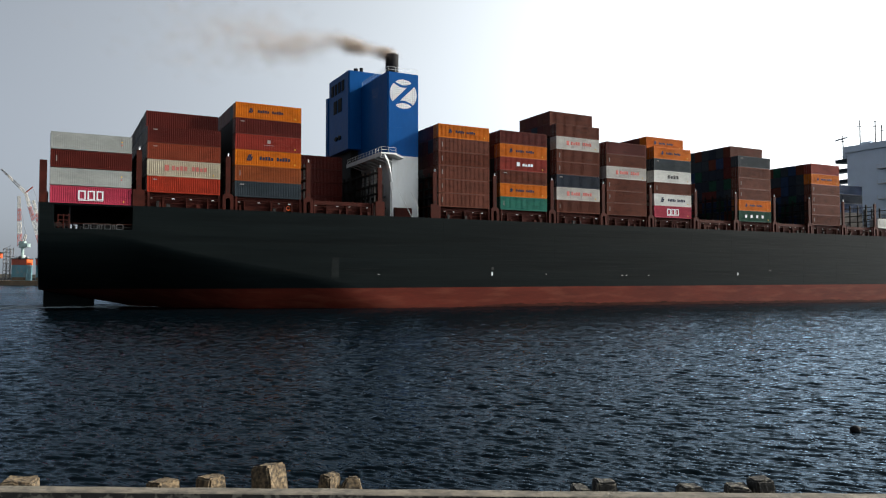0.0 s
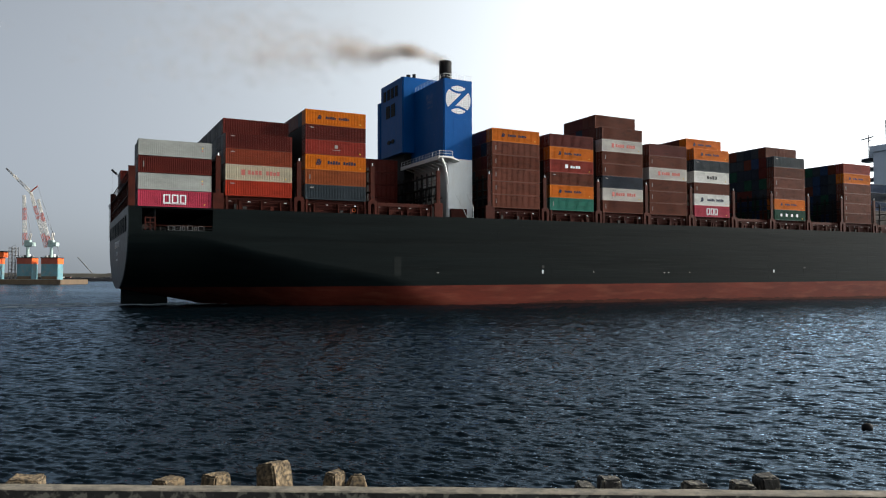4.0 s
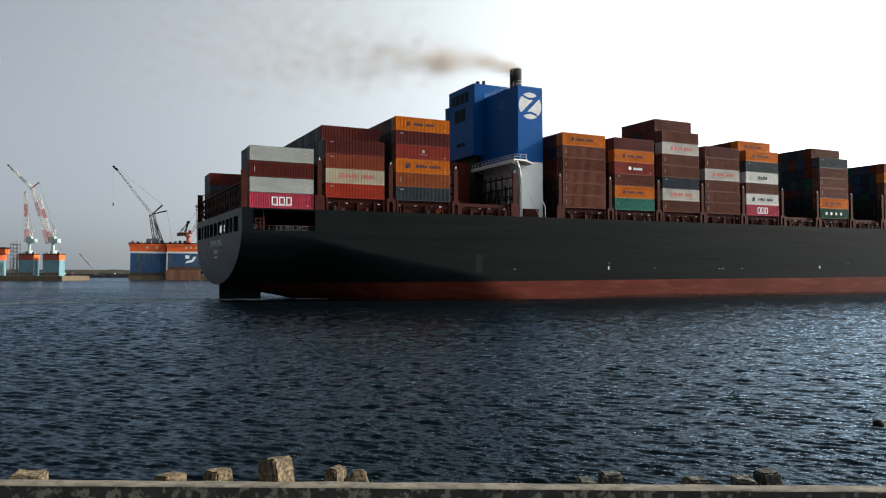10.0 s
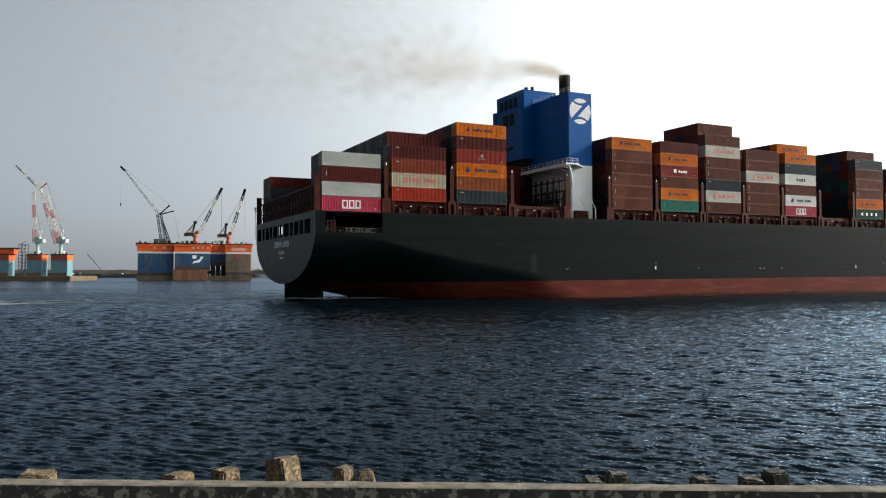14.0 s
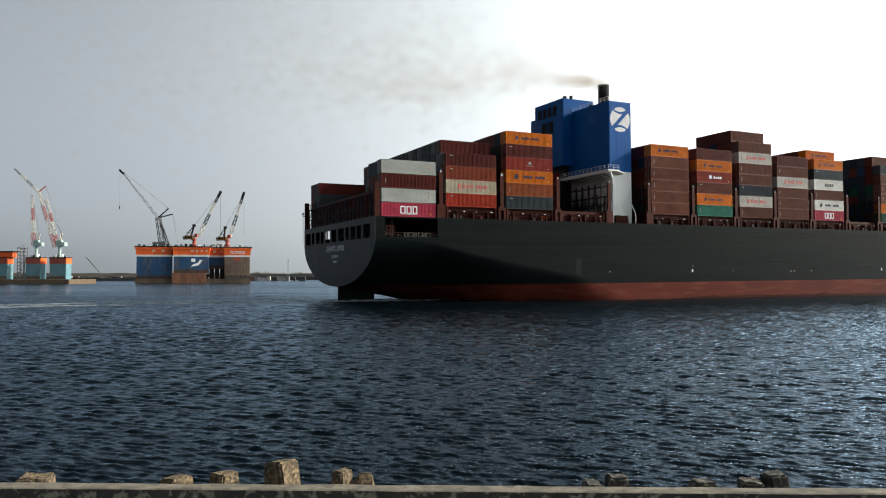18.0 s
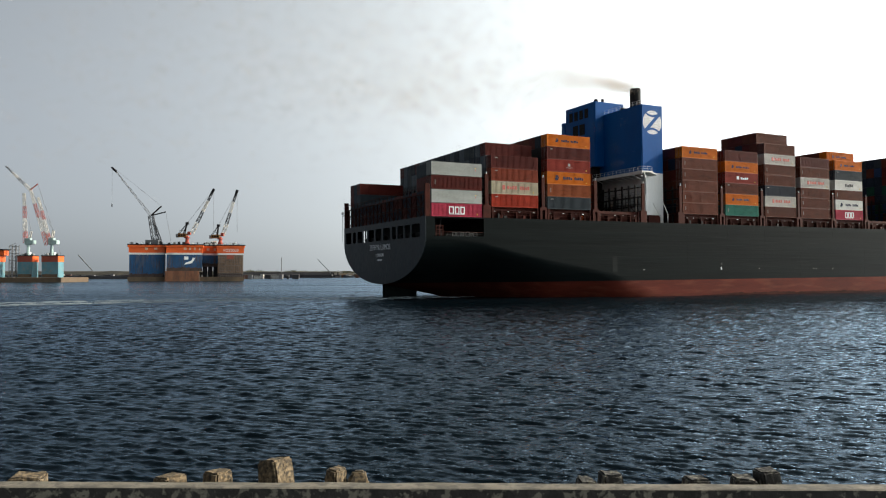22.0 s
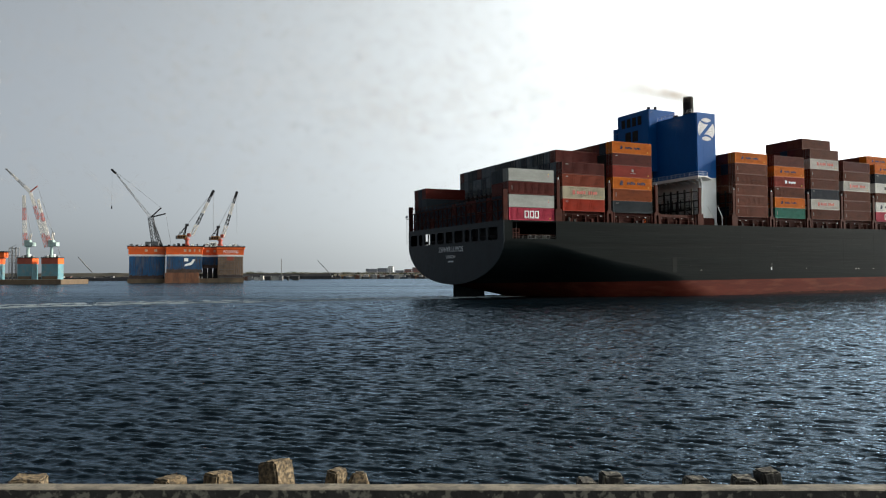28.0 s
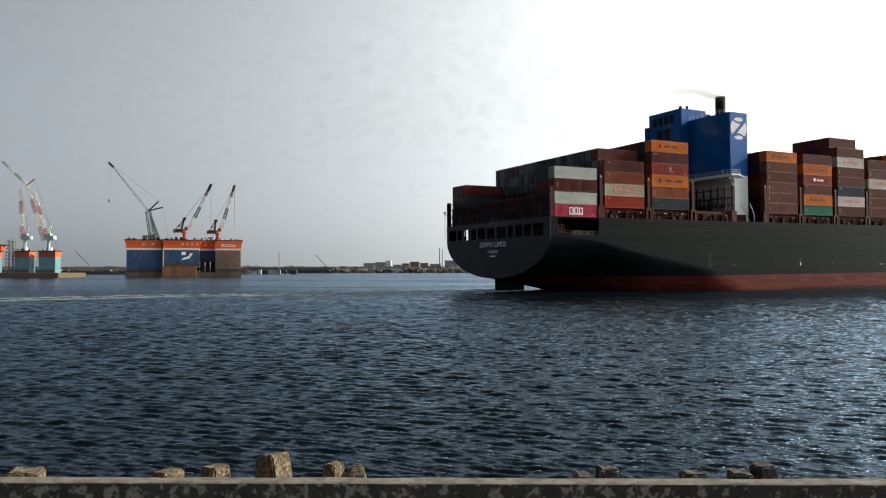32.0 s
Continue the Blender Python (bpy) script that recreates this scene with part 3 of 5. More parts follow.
def stern_lattice():
    bm = bmesh.new()
    box(bm, -1.1, -0.4, 0.2, 50.2, 22.4, 22.6)
    box(bm, -1.0, -0.5, 0.2, 50.2, 19.9, 20.05)
    br = part("stern_lashing_frame", bm, DECKRED, ship, "red oxide stern lashing frame with diagonal bracing")
    for y in (0.1, 50.3):
        bx("post", DECKRED, br, -1.3, -0.2, y - 0.3, y + 0.3, DECK, 24.6)
    for k in range(20):
        y = 0.6 + k * 2.5
        bar("stanchion", DECKRED, br, (-0.75, y, DECK), (-0.75, y, 22.6), 0.22)
        for z0, z1 in ((DECK, 20.0), (20.0, 22.4)):
            a, b = (z0, z1) if k % 2 else (z1, z0)
            bar("brace", DECKRED, br, (-0.75, y, a), (-0.75, y + 2.5, b), 0.14)
        bar("rail_post", DECKRED, br, (-1.2, y, 22.6), (-1.2, y, 23.8), 0.09)
    bar("rail", DECKRED, br, (-1.2, 0.3, 23.75), (-1.2, 50.2, 23.75), 0.1)


stern_lattice()


def coaming(x, i):
    bm = bmesh.new()
    box(bm, x - 0.6, x + 12.8, 1.3, 49.3, DECK, 19.6)
    box(bm, x - 0.3, x + 12.5, 0.8, 49.7, 19.6, BASE - 0.02)
    co = part("hatch_coaming", bm, DECKRED, ship, "red oxide hatch coaming")
    rng = random.Random(i)
    bx("gangway_plate", DECKRED, co, x - 0.4, x + 12.6, 1.12, 1.25, DECK, 18.95)
    for k in range(3):
        xx = x + 2.2 + k * 4.0 + rng.uniform(-0.6, 0.6)
        bx("stay", DECKRED, co, xx - 0.1, xx + 0.1, 0.1, 1.3, DECK, 19.5)
    for z in (19.1, 19.45):
        bar("handrail", DECKRED, co, (x - 0.5, 0.05, z), (x + 12.6, 0.05, z), 0.08)
    bar("pipe", DECKRED, co, (x - 0.5, 0.4, 18.5), (x + 12.6, 0.4, 18.5), 0.16, sides=6)
    for k in range(4):
        xx = x + 1.0 + k * 3.2 + rng.uniform(-0.9, 0.9)
        bx("deck_light", INK["white"] if k % 2 else INK["grey"], co, xx, xx + rng.uniform(0.2, 0.5), 0.0, 0.12, 19.16, 19.28)
    if i == 1:
        bm = bmesh.new()
        ring = [Vector((x + 9.9 + 0.36 * math.cos(k * math.tau / 14), 0.4, 18.45 + 0.36 * math.sin(k * math.tau / 14))) for k in range(14)]
        for k in range(14):
            beam(bm, ring[k], ring[(k + 1) % 14], 0.14, 0.14, 6)
        part("life_ring", bm, DOCKORANGE, co, "orange life ring")
    for k in range(rng.randint(2, 4)):
        xx, w = x + rng.uniform(0.5, 11), rng.uniform(0.25, 0.7)
        bx("deck_box", rng.choice([DECKRED, DARK, DECKRED, DARK]), co, xx, xx + w, 0.0, 0.4, DECK, DECK + rng.uniform(0.4, 1.0))
    # fore and aft pedestals under the outer stack
    for xx in (x + 0.1, x + 11.9):
        bx("pedestal", DECKRED, co, xx, xx + 0.35, 0.0, 0.5, DECK, BASE - 0.03)


for i, x in enumerate(BAYS[1:]):
    coaming(x, i)


# ---- funnel casing
def funnel():
    fu = part("funnel_casing", *(lambda bm: (bm, BLUE))(casing_block(61.2, 68.3, 3.85, 22.0, 30.7, 48.0)), ship, "blue funnel casing with a round white emblem")
    part("engine_casing", casing_block(58.2, 68.3, 18.6, 31.8, 34.0, 51.5), BLUE, fu, "blue casing block with vent openings")
    part("side_casing", casing_block(58.0, 68.0, 31.8, 33.6, 34.0, 48.0), BLUE, fu)
    part("casing_base", casing_block(62.0, 68.3, 3.9, 40.0, DECK, 30.7), WHITE, fu, "white lower casing")
    # added dark block fills the black area below the engine casing
    part("engine_room_block", casing_block(59.6, 67.8, 20.5, 33.0, DECK, 34.0), DARK, fu)
    for r in range(2):
        for k in range(4 if r == 0 else 2):
            y = 29.8 - k * (2.3 if r == 0 else 3.0) - (1.6 if r else 0)
            w, h, z = (1.5, 2.5, 47.6) if r == 0 else (2.3, 3.0, 43.2)
            ve = bx("vent", BLACK, fu, 58.1, 58.19, y - w, y, z, z + h)
            bm = bmesh.new()
            for s in range(5):
                box(bm, 58.05, 58.12, y - w, y, z + h * (s + 0.3) / 5, z + h * (s + 0.45) / 5)
            part("slat", bm, BLACK, ve)
    for y in (24.2, 26.4):
        bar("exhaust_louvre", BLACK, fu, (58.0, y, 37.3), (58.19, y, 37.3), 1.8, 1.0, 12)
    # emblem: a white disc cut by two bowed bands and a slanting one, with plate seams
    cx, cz, r = 64.75, 43.6, 3.05
    upper, lower = lambda u: 1.62 + 0.16 * u * u, lambda u: -1.62 - 0.16 * u * u
    slant = lambda u: 0.98 * u
    rim = lambda u: math.sqrt(max(0.0, r * r - u * u))
    fields = (("emblem_cap", lambda u: upper(u) + 0.27, rim), ("emblem_foot", lambda u: -rim(u), lambda u: lower(u) - 0.27),
              ("emblem_half", lambda u: max(slant(u) + 0.66, -rim(u)), lambda u: min(upper(u) - 0.27, rim(u))),
              ("emblem_half", lambda u: max(lower(u) + 0.27, -rim(u)), lambda u: min(slant(u) - 0.66, rim(u))))
    for name, bottom, top in fields:
        bm, row = bmesh.new(), []
        for k in range(73):
            u = r * math.sin((k / 72 - 0.5) * math.pi)
            if top(u) - bottom(u) > 0.02:
                row.append([bm.verts.new((cx + u, y, cz + z)) for y in (3.81, 3.84) for z in (bottom(u), top(u))])
        for p, q in zip(row, row[1:]):
            for i, j in ((0, 1), (2, 3), (0, 2), (1, 3)):
                bm.faces.new((p[i], p[j], q[j], q[i]))
        em = part(name, bm, INK["white"], fu)
        bm = bmesh.new()
        for k in range(-7, 8):
            u = k * 0.42
            if top(u) - bottom(u) > 0.1 and abs(u) < r:
                box(bm, cx + u - 0.025, cx + u + 0.025, 3.80, 3.815, cz + bottom(u), cz + top(u))
        for k in range(-7, 8):
            z = k * 0.42
            inside = [u / 40 for u in range(-122, 123) if bottom(u / 40) < z < top(u / 40)]
            if len(inside) > 3:
                box(bm, cx + inside[0], cx + inside[-1], 3.802, 3.814, cz + z - 0.025, cz + z + 0.025)
        if len(bm.faces):
            part("plate_seams", bm, INK["grey"], em)
        else:
            bm.free()
    # weld seams of the blue plating
    for z in (33.6, 36.5, 39.4, 46.9):
        bx("weld_seam", BLUE, fu, 61.5, 68.0, 3.835, 3.85, z, z + 0.05)
        bx("weld_seam", BLUE, fu, 61.185, 61.2, 4.2, 18.4, z, z + 0.05)
    for x in (63.6, 66.0):
        bx("weld_seam", BLUE, fu, x, x + 0.05, 3.835, 3.85, 30.8, 40.2)
    # chimney and small pipes on the roof
    bm = bmesh.new()
    beam(bm, (65.0, 10.3, 47.9), (65.0, 10.3, 53.6), 2.8, 2.8, 28)
    ch = part("chimney", bm, BLACK, fu, "sooty black exhaust pipe", smooth=False)
    for y, w, h, x in ((26, 3.2, 0.5, 62), (21.5, 1.0, 1.3, 61), (19.4, 0.8, 1.0, 61.5), (14, 1.4, 1.2, 64)):
        z = 51.5 if y > 18.6 else 48
        bar("vent_pipe", BLACK, fu, (x, y, z), (x, y, z + h), w, w, 14)
    railing(fu, [(68.1, 4.05), (61.4, 4.05), (61.4, 18.4)], 48.0, WHITE)
    # platform round the blue casing and its bracket
    pl = bx("platform", WHITE, fu, 58.6, 62.0, 0.9, 20.5, 30.35, 30.65, label="white walkway with railing")
    bx("fascia", WHITE, pl, 58.5, 58.6, 0.9, 20.5, 29.9, 30.7)
    railing(pl, [(61.8, 1.0), (58.7, 1.0), (58.7, 20.4)], 30.65, WHITE)
    # bowed bracket under the corner, and a knee on the side plating
    bow = [(59.3, 1.2, 30.2), (60.4, 2.0, 29.0), (61.3, 2.9, 27.2), (61.9, 3.6, 25.2), (62.2, 3.95, 23.6)]
    bm = bmesh.new()
    for p, q in zip(bow, bow[1:]):
        beam(bm, p, q, 0.5, 0.6)
    part("bracket", bm, WHITE, pl)
    bm = bmesh.new()
    f = [[bm.verts.new((x, y, z)) for x, z in ((61.6, 30.35), (63.7, 29.75), (63.5, 30.1), (61.6, 30.75))] for y in (1.2, 3.9)]
    bm.faces.new(f[0])
    bm.faces.new(f[1])
    for k in range(4):
        j = (k + 1) % 4
        bm.faces.new((f[0][k], f[0][j], f[1][j], f[1][k]))
    part("apron", bm, WHITE, pl)
    for k in range(8):
        bar("joist", WHITE, pl, (58.7, 3 + k * 2.3, 30.2), (62.0, 3 + k * 2.3, 29.2), 0.2)
    # galleries and pipe racks abaft the casing
    for z in (19.9, 22.3):
        wk = bx("walkway", BLACK, fu, 60.2, 61.1, 4.4, 20.4, z - 0.3, z)
        for h in (0.55, 1.1):
            bar("rail", BLACK, wk, (60.3, 4.4, z + h), (60.3, 20.4, z + h), 0.09)
        for k in range(11):
            bar("rail_post", BLACK, wk, (60.3, 4.5 + k * 1.58, z), (60.3, 4.5 + k * 1.58, z + 1.15), 0.12)
    for k in range(6):
        y = 4.6 + k * 3.1
        bar("rack_leg", BLACK, fu, (60.4, y, DECK), (60.4, y, 24.6 + 0.7 * (k % 2)), 0.3)
        bar("rack_horn", BLACK, fu, (60.4, y + 1.5, 22.3), (60.4, y + 1.5, 25.0), 0.2)
        if k in (0, 2, 4):
            bar("rack_brace", BLACK, fu, (60.4, y, 19.9), (60.4, y + 3.1, 22.3), 0.14)
    # stores crane and ladder by the base
    bar("ladder", WHITE, fu, (65.5, 1.2, DECK), (63.5, 2.8, 23.0), 0.22, 0.08)
    bar("davit", WHITE, fu, (66.6, 0.8, DECK), (66.6, 0.8, 20.2), 0.18, 0.18, 8)
    bar("davit_arm", WHITE, fu, (66.6, 0.8, 20.2), (65.2, 1.0, 23.0), 0.13)
    bx("locker", DECKRED, fu, 62.6, 66.5, 3.3, 3.85, DECK, 19.9)


def casing_block(x0, x1, y0, y1, z0, z1):
    bm = bmesh.new()
    box(bm, x0, x1, y0, y1, z0, z1)
    bmesh.ops.bevel(bm, geom=[e for e in bm.edges if abs((e.verts[0].co - e.verts[1].co).z) > 1], offset=0.25, segments=3, affect="EDGES")
    return bm


def railing(parent, pts, z, material):
    bm = bmesh.new()
    for a, b in zip(pts, pts[1:]):
        a, b = Vector((*a, z)), Vector((*b, z))
        n = max(1, round((b - a).length / 1.6))
        for h in (0.55, 1.1):
            beam(bm, a + Vector((0, 0, h)), b + Vector((0, 0, h)), 0.05)
        for k in range(n + 1):
            p = a.lerp(b, k / n)
            beam(bm, p, p + Vector((0, 0, 1.1)), 0.055)
    return part("railing", bm, material, parent)


funnel()


# ---- bridge house far forward
def bridge_house():
    br = part("bridge_house", casing_block(258, 272, 6, 36.0, DECK, 51.0), BRIDGE, ship, "pale grey bridge house with masts")
    bx("bridge_wing", BRIDGE, br, 260, 266, -1, 38.5, 49.0, 51.8)
    bx("wheelhouse_roof", BRIDGE, br, 257, 270, 10, 36.5, 51.0, 53.2)
    for k in range(5):
        z = 22 + k * 5.4
        bx("deck_edge", WHITE, br, 256.6, 258, 4, 24, z, z + 0.3)
        railing(br, [(256.7, 4), (256.7, 24)], z + 0.3, WHITE)
        for j in range(5):
            bx("window", GLASS, br, 257.93, 257.98, 7 + j * 3.2, 8.2 + j * 3.2, z + 1.6, z + 2.7)
    for x, y, h in ((262, 33.3, 63.0), (262, 27.6, 62), (262, 40.0, 58.5), (262, 25.3, 60)):
        bar("mast", INK["grey"], br, (x, y, 53), (x, y, h), 0.45, 0.45, 8)
        bar("yard", INK["grey"], br, (x, y - 1.0, h - 2.2), (x, y + 1.0, h - 2.2), 0.25)
    bar("radar_arm", WHITE, br, (262, 38, 57.6), (262, 43.0, 57.0), 0.4, 0.5)
    bar("radar_arm", WHITE, br, (262, 26.2, 61.5), (262, 29.4, 61.5), 0.2)
    for z, y1 in ((49.0, 40.5), (45.5, 41.5), (41.5, 43.0)):
        bx("side_balcony", BOX["slate"], br, 258, 262, 36.0, y1, z - 1.3, z)
        railing(br, [(258.1, 36.0), (258.1, y1), (261.9, y1)], z, BLACK)
    bar("mast_foot", WHITE, br, (262, 40.0, 49.0), (262, 40.0, 54.2), 0.5, 0.5, 8)
    bx("locker", BRIDGE, br, 260, 264, 28, 32, 53.2, 54.4)


bridge_house()
# ports and marks on the side
for x, z, w, h, m in ((83.5, 6.0, 0.35, 0.75, "white"), (83.5, 7.2, 0.6, 0.6, "black"), (57.4, 6.1, 0.5, 0.16, "grey"), (120.5, 6.0, 0.5, 0.2, "grey"), (119.2, 6.0, 0.5, 0.2, "grey"), (158.0, 6.1, 0.35, 0.7, "white"), (170.0, 7.2, 0.9, 0.4, "black"), (97.6, 6.2, 0.3, 0.2, "grey"), (127.5, 6.0, 0.4, 0.2, "grey")):
    bx("hull_mark", INK[m], ship, x, x + w, YC - HB - 0.02, YC - HB + 0.05, z, z + h)


# an upright sun patch painted as a plate, rubbing scars and butt seams of the shell plating
SCUFF_AND_SUN = mat("rubbed_and_sunlit_paint", (0.0052, 0.0070, 0.0070), 0.6, var=0.4, scale=0.8, stretch=(0.2, 1, 1), spec=0.05)
bx("doubling_plate", SCUFF_AND_SUN, ship, 47.9, 49.4, YC - HB - 0.02, YC - HB + 0.05, 5.6, 9.4)
rng = random.Random(40)
for x0, x1, n in ((50, 58, 7), (84, 150, 26), (150, 230, 26)):
    for k in range(n):
        x, z = rng.uniform(x0, x1), rng.choice((6.1, rng.uniform(5.5, 7.5), rng.uniform(8.0, 14.0)))
        bx("rubbing_scar", SCUFF_AND_SUN, ship, x, x + rng.uniform(1.0, 5.5), YC - HB - 0.008, YC - HB + 0.05, z, z + rng.uniform(0.05, 0.14))
for z in (8.3, 10.4, 12.5, 14.6, 16.3):
    bx("strake_lap", HULL, ship, 66, 250, YC - HB - 0.018, YC - HB + 0.05, z, z + 0.12)
for x in range(72, 240, 14):
    bx("butt_seam", SCUFF_AND_SUN, ship, x, x + 0.06, YC - HB - 0.01, YC - HB + 0.05, 3.7, 17.5)


# ---- containers
CL, CW, CH = 12.19, 2.44, 2.80
CARGO = []


def container_tube(deep):
    """Corrugated walls, roof and floor as one closed skin."""
    bm = bmesh.new()
    n, x0, x1, z0, z1 = 38, 0.1, CL - 0.1, 0.13, CH - 0.04
    rings = []
    for i in range(n):
        for dx, d in ((0, 0), (0.38, 0), (0.5, 1), (0.88, 1)):
            x, e = x0 + (i + dx) * (x1 - x0) / n, 0.02 + deep * d
            rings.append([bm.verts.new(p) for p in ((x, e, z0), (x, e, z1), (x, CW - e, z1), (x, CW - e, z0))])
    for a, b in zip(rings, rings[1:]):
        for k in range(4):
            j = (k + 1) % 4
            bm.faces.new((a[k], a[j], b[j], b[k]))
    bm.faces.new(rings[0])
    bm.faces.new(rings[-1])
    return mesh_of(bm, "container_body")


def container_meshes():
    me, smooth = container_tube(0.085), container_tube(0.008)
    frame_bm = bmesh.new()
    for x in (0, CL - 0.16):
        for y in (0, CW - 0.14):
            box(frame_bm, x, x + 0.16, y, y + 0.14, 0, CH)
    for y in (0, CW - 0.07):
        box(frame_bm, 0.16, CL - 0.16, y, y + 0.07, 0, 0.15)
        box(frame_bm, 0.16, CL - 0.16, y, y + 0.07, CH - 0.11, CH)
    for x in (0, CL - 0.1):
        box(frame_bm, x, x + 0.1, 0.14, CW - 0.14, 0, 0.15)
        box(frame_bm, x, x + 0.1, 0.14, CW - 0.14, CH - 0.12, CH)
    door = bmesh.new()
    box(door, 0.0, 0.06, 0.0, 1.07, 0.17, CH - 0.14)
    for z in (0.35, 0.95, 1.6, 2.2):
        box(door, -0.02, 0.0, 0.06, 1.0, z, z + 0.3)
    rod = bmesh.new()
    beam(rod, (-0.06, 0, 0.12), (-0.06, 0, CH - 0.1), 0.045, 0.045, 6)
    box(rod, -0.07, -0.02, -0.06, 0.06, 0.9, 1.0)
    out = {"body": me, "smooth": smooth, "frame": mesh_of(frame_bm, "container_frame"), "door": mesh_of(door, "container_door"), "rod": mesh_of(rod, "lock_rod")}
    for k in out.values():
        k.materials.append(BOX["brown"])
    return out


CM = container_meshes()
NAMES = {"brown": "brown", "maroon": "dark maroon", "rust": "rust-brown", "red": "bright red", "brick": "brick-red", "orange": "orange", "tan": "tan-brown", "cream": "cream", "white": "white", "silver": "light grey", "pink": "pink", "slate": "slate-blue", "navy": "navy", "teal": "teal-green", "green": "dark green", "blue": "blue", "dusky": "dusty brown", "steel": "grey-blue", "pale": "pale grey"}


def mark(con, x0, x1, z0, z1, ink, name="marking"):
    bx(name, INK[ink], con, x0, x1, -0.035, 0.012, z0, z1)


def slanted(con, x0, x1, z0, z1):
    """An emblem of three leaning navy bars."""
    bm = bmesh.new()
    w, lean = (x1 - x0) / 3, (z1 - z0) * 0.35
    for k in range(3):
        a, top = x0 + k * w * 0.8, z1 if k < 2 else z0 + (z1 - z0) * 0.7
        f = [[bm.verts.new((a + u + lean * (z - z0) / (z1 - z0), y, z)) for u, z in ((0, z0), (w * 0.66, z0), (w * 0.66, top), (0, top))] for y in (-0.035, 0.012)]
        bm.faces.new(f[0])
        bm.faces.new(f[1])
        for i in range(4):
            j = (i + 1) % 4
            bm.faces.new((f[0][i], f[0][j], f[1][j], f[1][i]))
    part("emblem", bm, INK["navy"], con)


def word(con, x0, x1, z0, z1, ink, n, gap=None):
    """A wordmark as a row of plain blocks."""
    step = (x1 - x0) / n
    for k in range(n):
        if k != gap:
            tall = z1 if k % 3 != 1 else z0 + (z1 - z0) * 0.8
            mark(con, x0 + k * step, x0 + k * step + step * 0.74, z0, tall, ink)


def container(colour, x, y, z, sign="", plain=False, rods=True):
    con = new("shipping_container")
    m = BOX[colour]
    shared("body", CM["smooth" if plain else "body"], con, m)
    shared("frame", CM["frame"], con, m)
    for k in range(2):
        d = shared("door", CM["door"], con, m)
        d.matrix_basis = pose(0.0, 0.145 + k * 1.08, 0)
        for j in range(2 if rods else 0):
            r = shared("lock_rod", CM["rod"], d, INK["grey"])
            r.matrix_basis = pose(0, 0.25 + j * 0.55, 0)
    if sign == "blocks":      # three white blocks
        for a, b in ((4.1, 5.25), (5.5, 6.6), (6.85, 7.9)):
            mark(con, a, a + 0.22, 0.8, 1.95, "white")
            mark(con, b - 0.22, b, 0.8, 1.95, "white")
            mark(con, a, b, 1.95, 2.15, "white")
            mark(con, a, b, 0.65, 0.8, "white")
        mark(con, 4.1, 7.9, 0.48, 0.58, "white")
    elif sign == "navy":     # square emblem and a word-sized bar
        slanted(con, 2.0, 3.2, 0.85, 2.0)
        word(con, 4.4, 10.2, 1.1, 1.75, "navy", 11, 5)
    elif sign == "navy_small":
        slanted(con, 2.3, 3.2, 1.0, 1.85)
        word(con, 4.0, 8.8, 1.15, 1.65, "navy", 11, 5)
    elif sign == "red":
        mark(con, 2.8, 3.5, 0.95, 1.95, "red", "emblem")
        word(con, 4.0, 10.0, 1.1, 1.85, "red", 9, 4)
    elif sign == "white_bar":
        mark(con, 4.2, 5.0, 1.0, 1.8, "white")
        word(con, 5.7, 8.6, 1.05, 1.6, "white", 4)
    elif sign == "black_bar":
        word(con, 4.4, 8.2, 0.95, 1.8, "black", 4)
    elif sign == "dots":
        for k in range(4):
            mark(con, 2.2 + k * 2.1, 2.9 + k * 2.1, 1.0, 1.75, "white")
    elif sign == "label":
        mark(con, 0.9, 1.6, 2.15, 2.32, "grey")
    elif sign == "strip":
        mark(con, 0.8, 0.93, 0.9, 1.9, "grey")
    elif sign == "emblem":
        mark(con, 5.8, 6.4, 1.35, 1.95, "grey", "emblem")
        mark(con, 5.2, 7.0, 0.95, 1.03, "grey")
    elif sign == "panel":
        mark(con, 5.0, 8.2, 0.6, 2.1, "navy")
    elif sign == "reefer":
        mark(con, 10.5, 10.75, 1.7, 1.9, "yellow")
        mark(con, 10.5, 10.75, 1.2, 1.4, "red")
        mark(con, 10.2, 11.0, 2.3, 2.42, "grey")
        bm = bmesh.new()
        beam(bm, (0.4, -0.01, 1.75), (1.3, -0.01, 2.45), 0.06)
        part("marking", bm, INK["grey"], con)
    if sign and sign not in ("label", "strip", "reefer"):
        mark(con, 10.9, 11.1, 0.4, 0.7, "yellow")
    words = {"blocks": " with white blocks", "navy": " with navy emblem", "navy_small": " with small navy emblem", "red": " with red emblem"}.get(sign, "")
    tagged(con, f"{NAMES[colour]} {'smooth' if plain else 'corrugated'} shipping container{words} stacked on deck", "container", group="containers on the ship")
    CARGO.append((con, pose(x, y, z)))
    return con


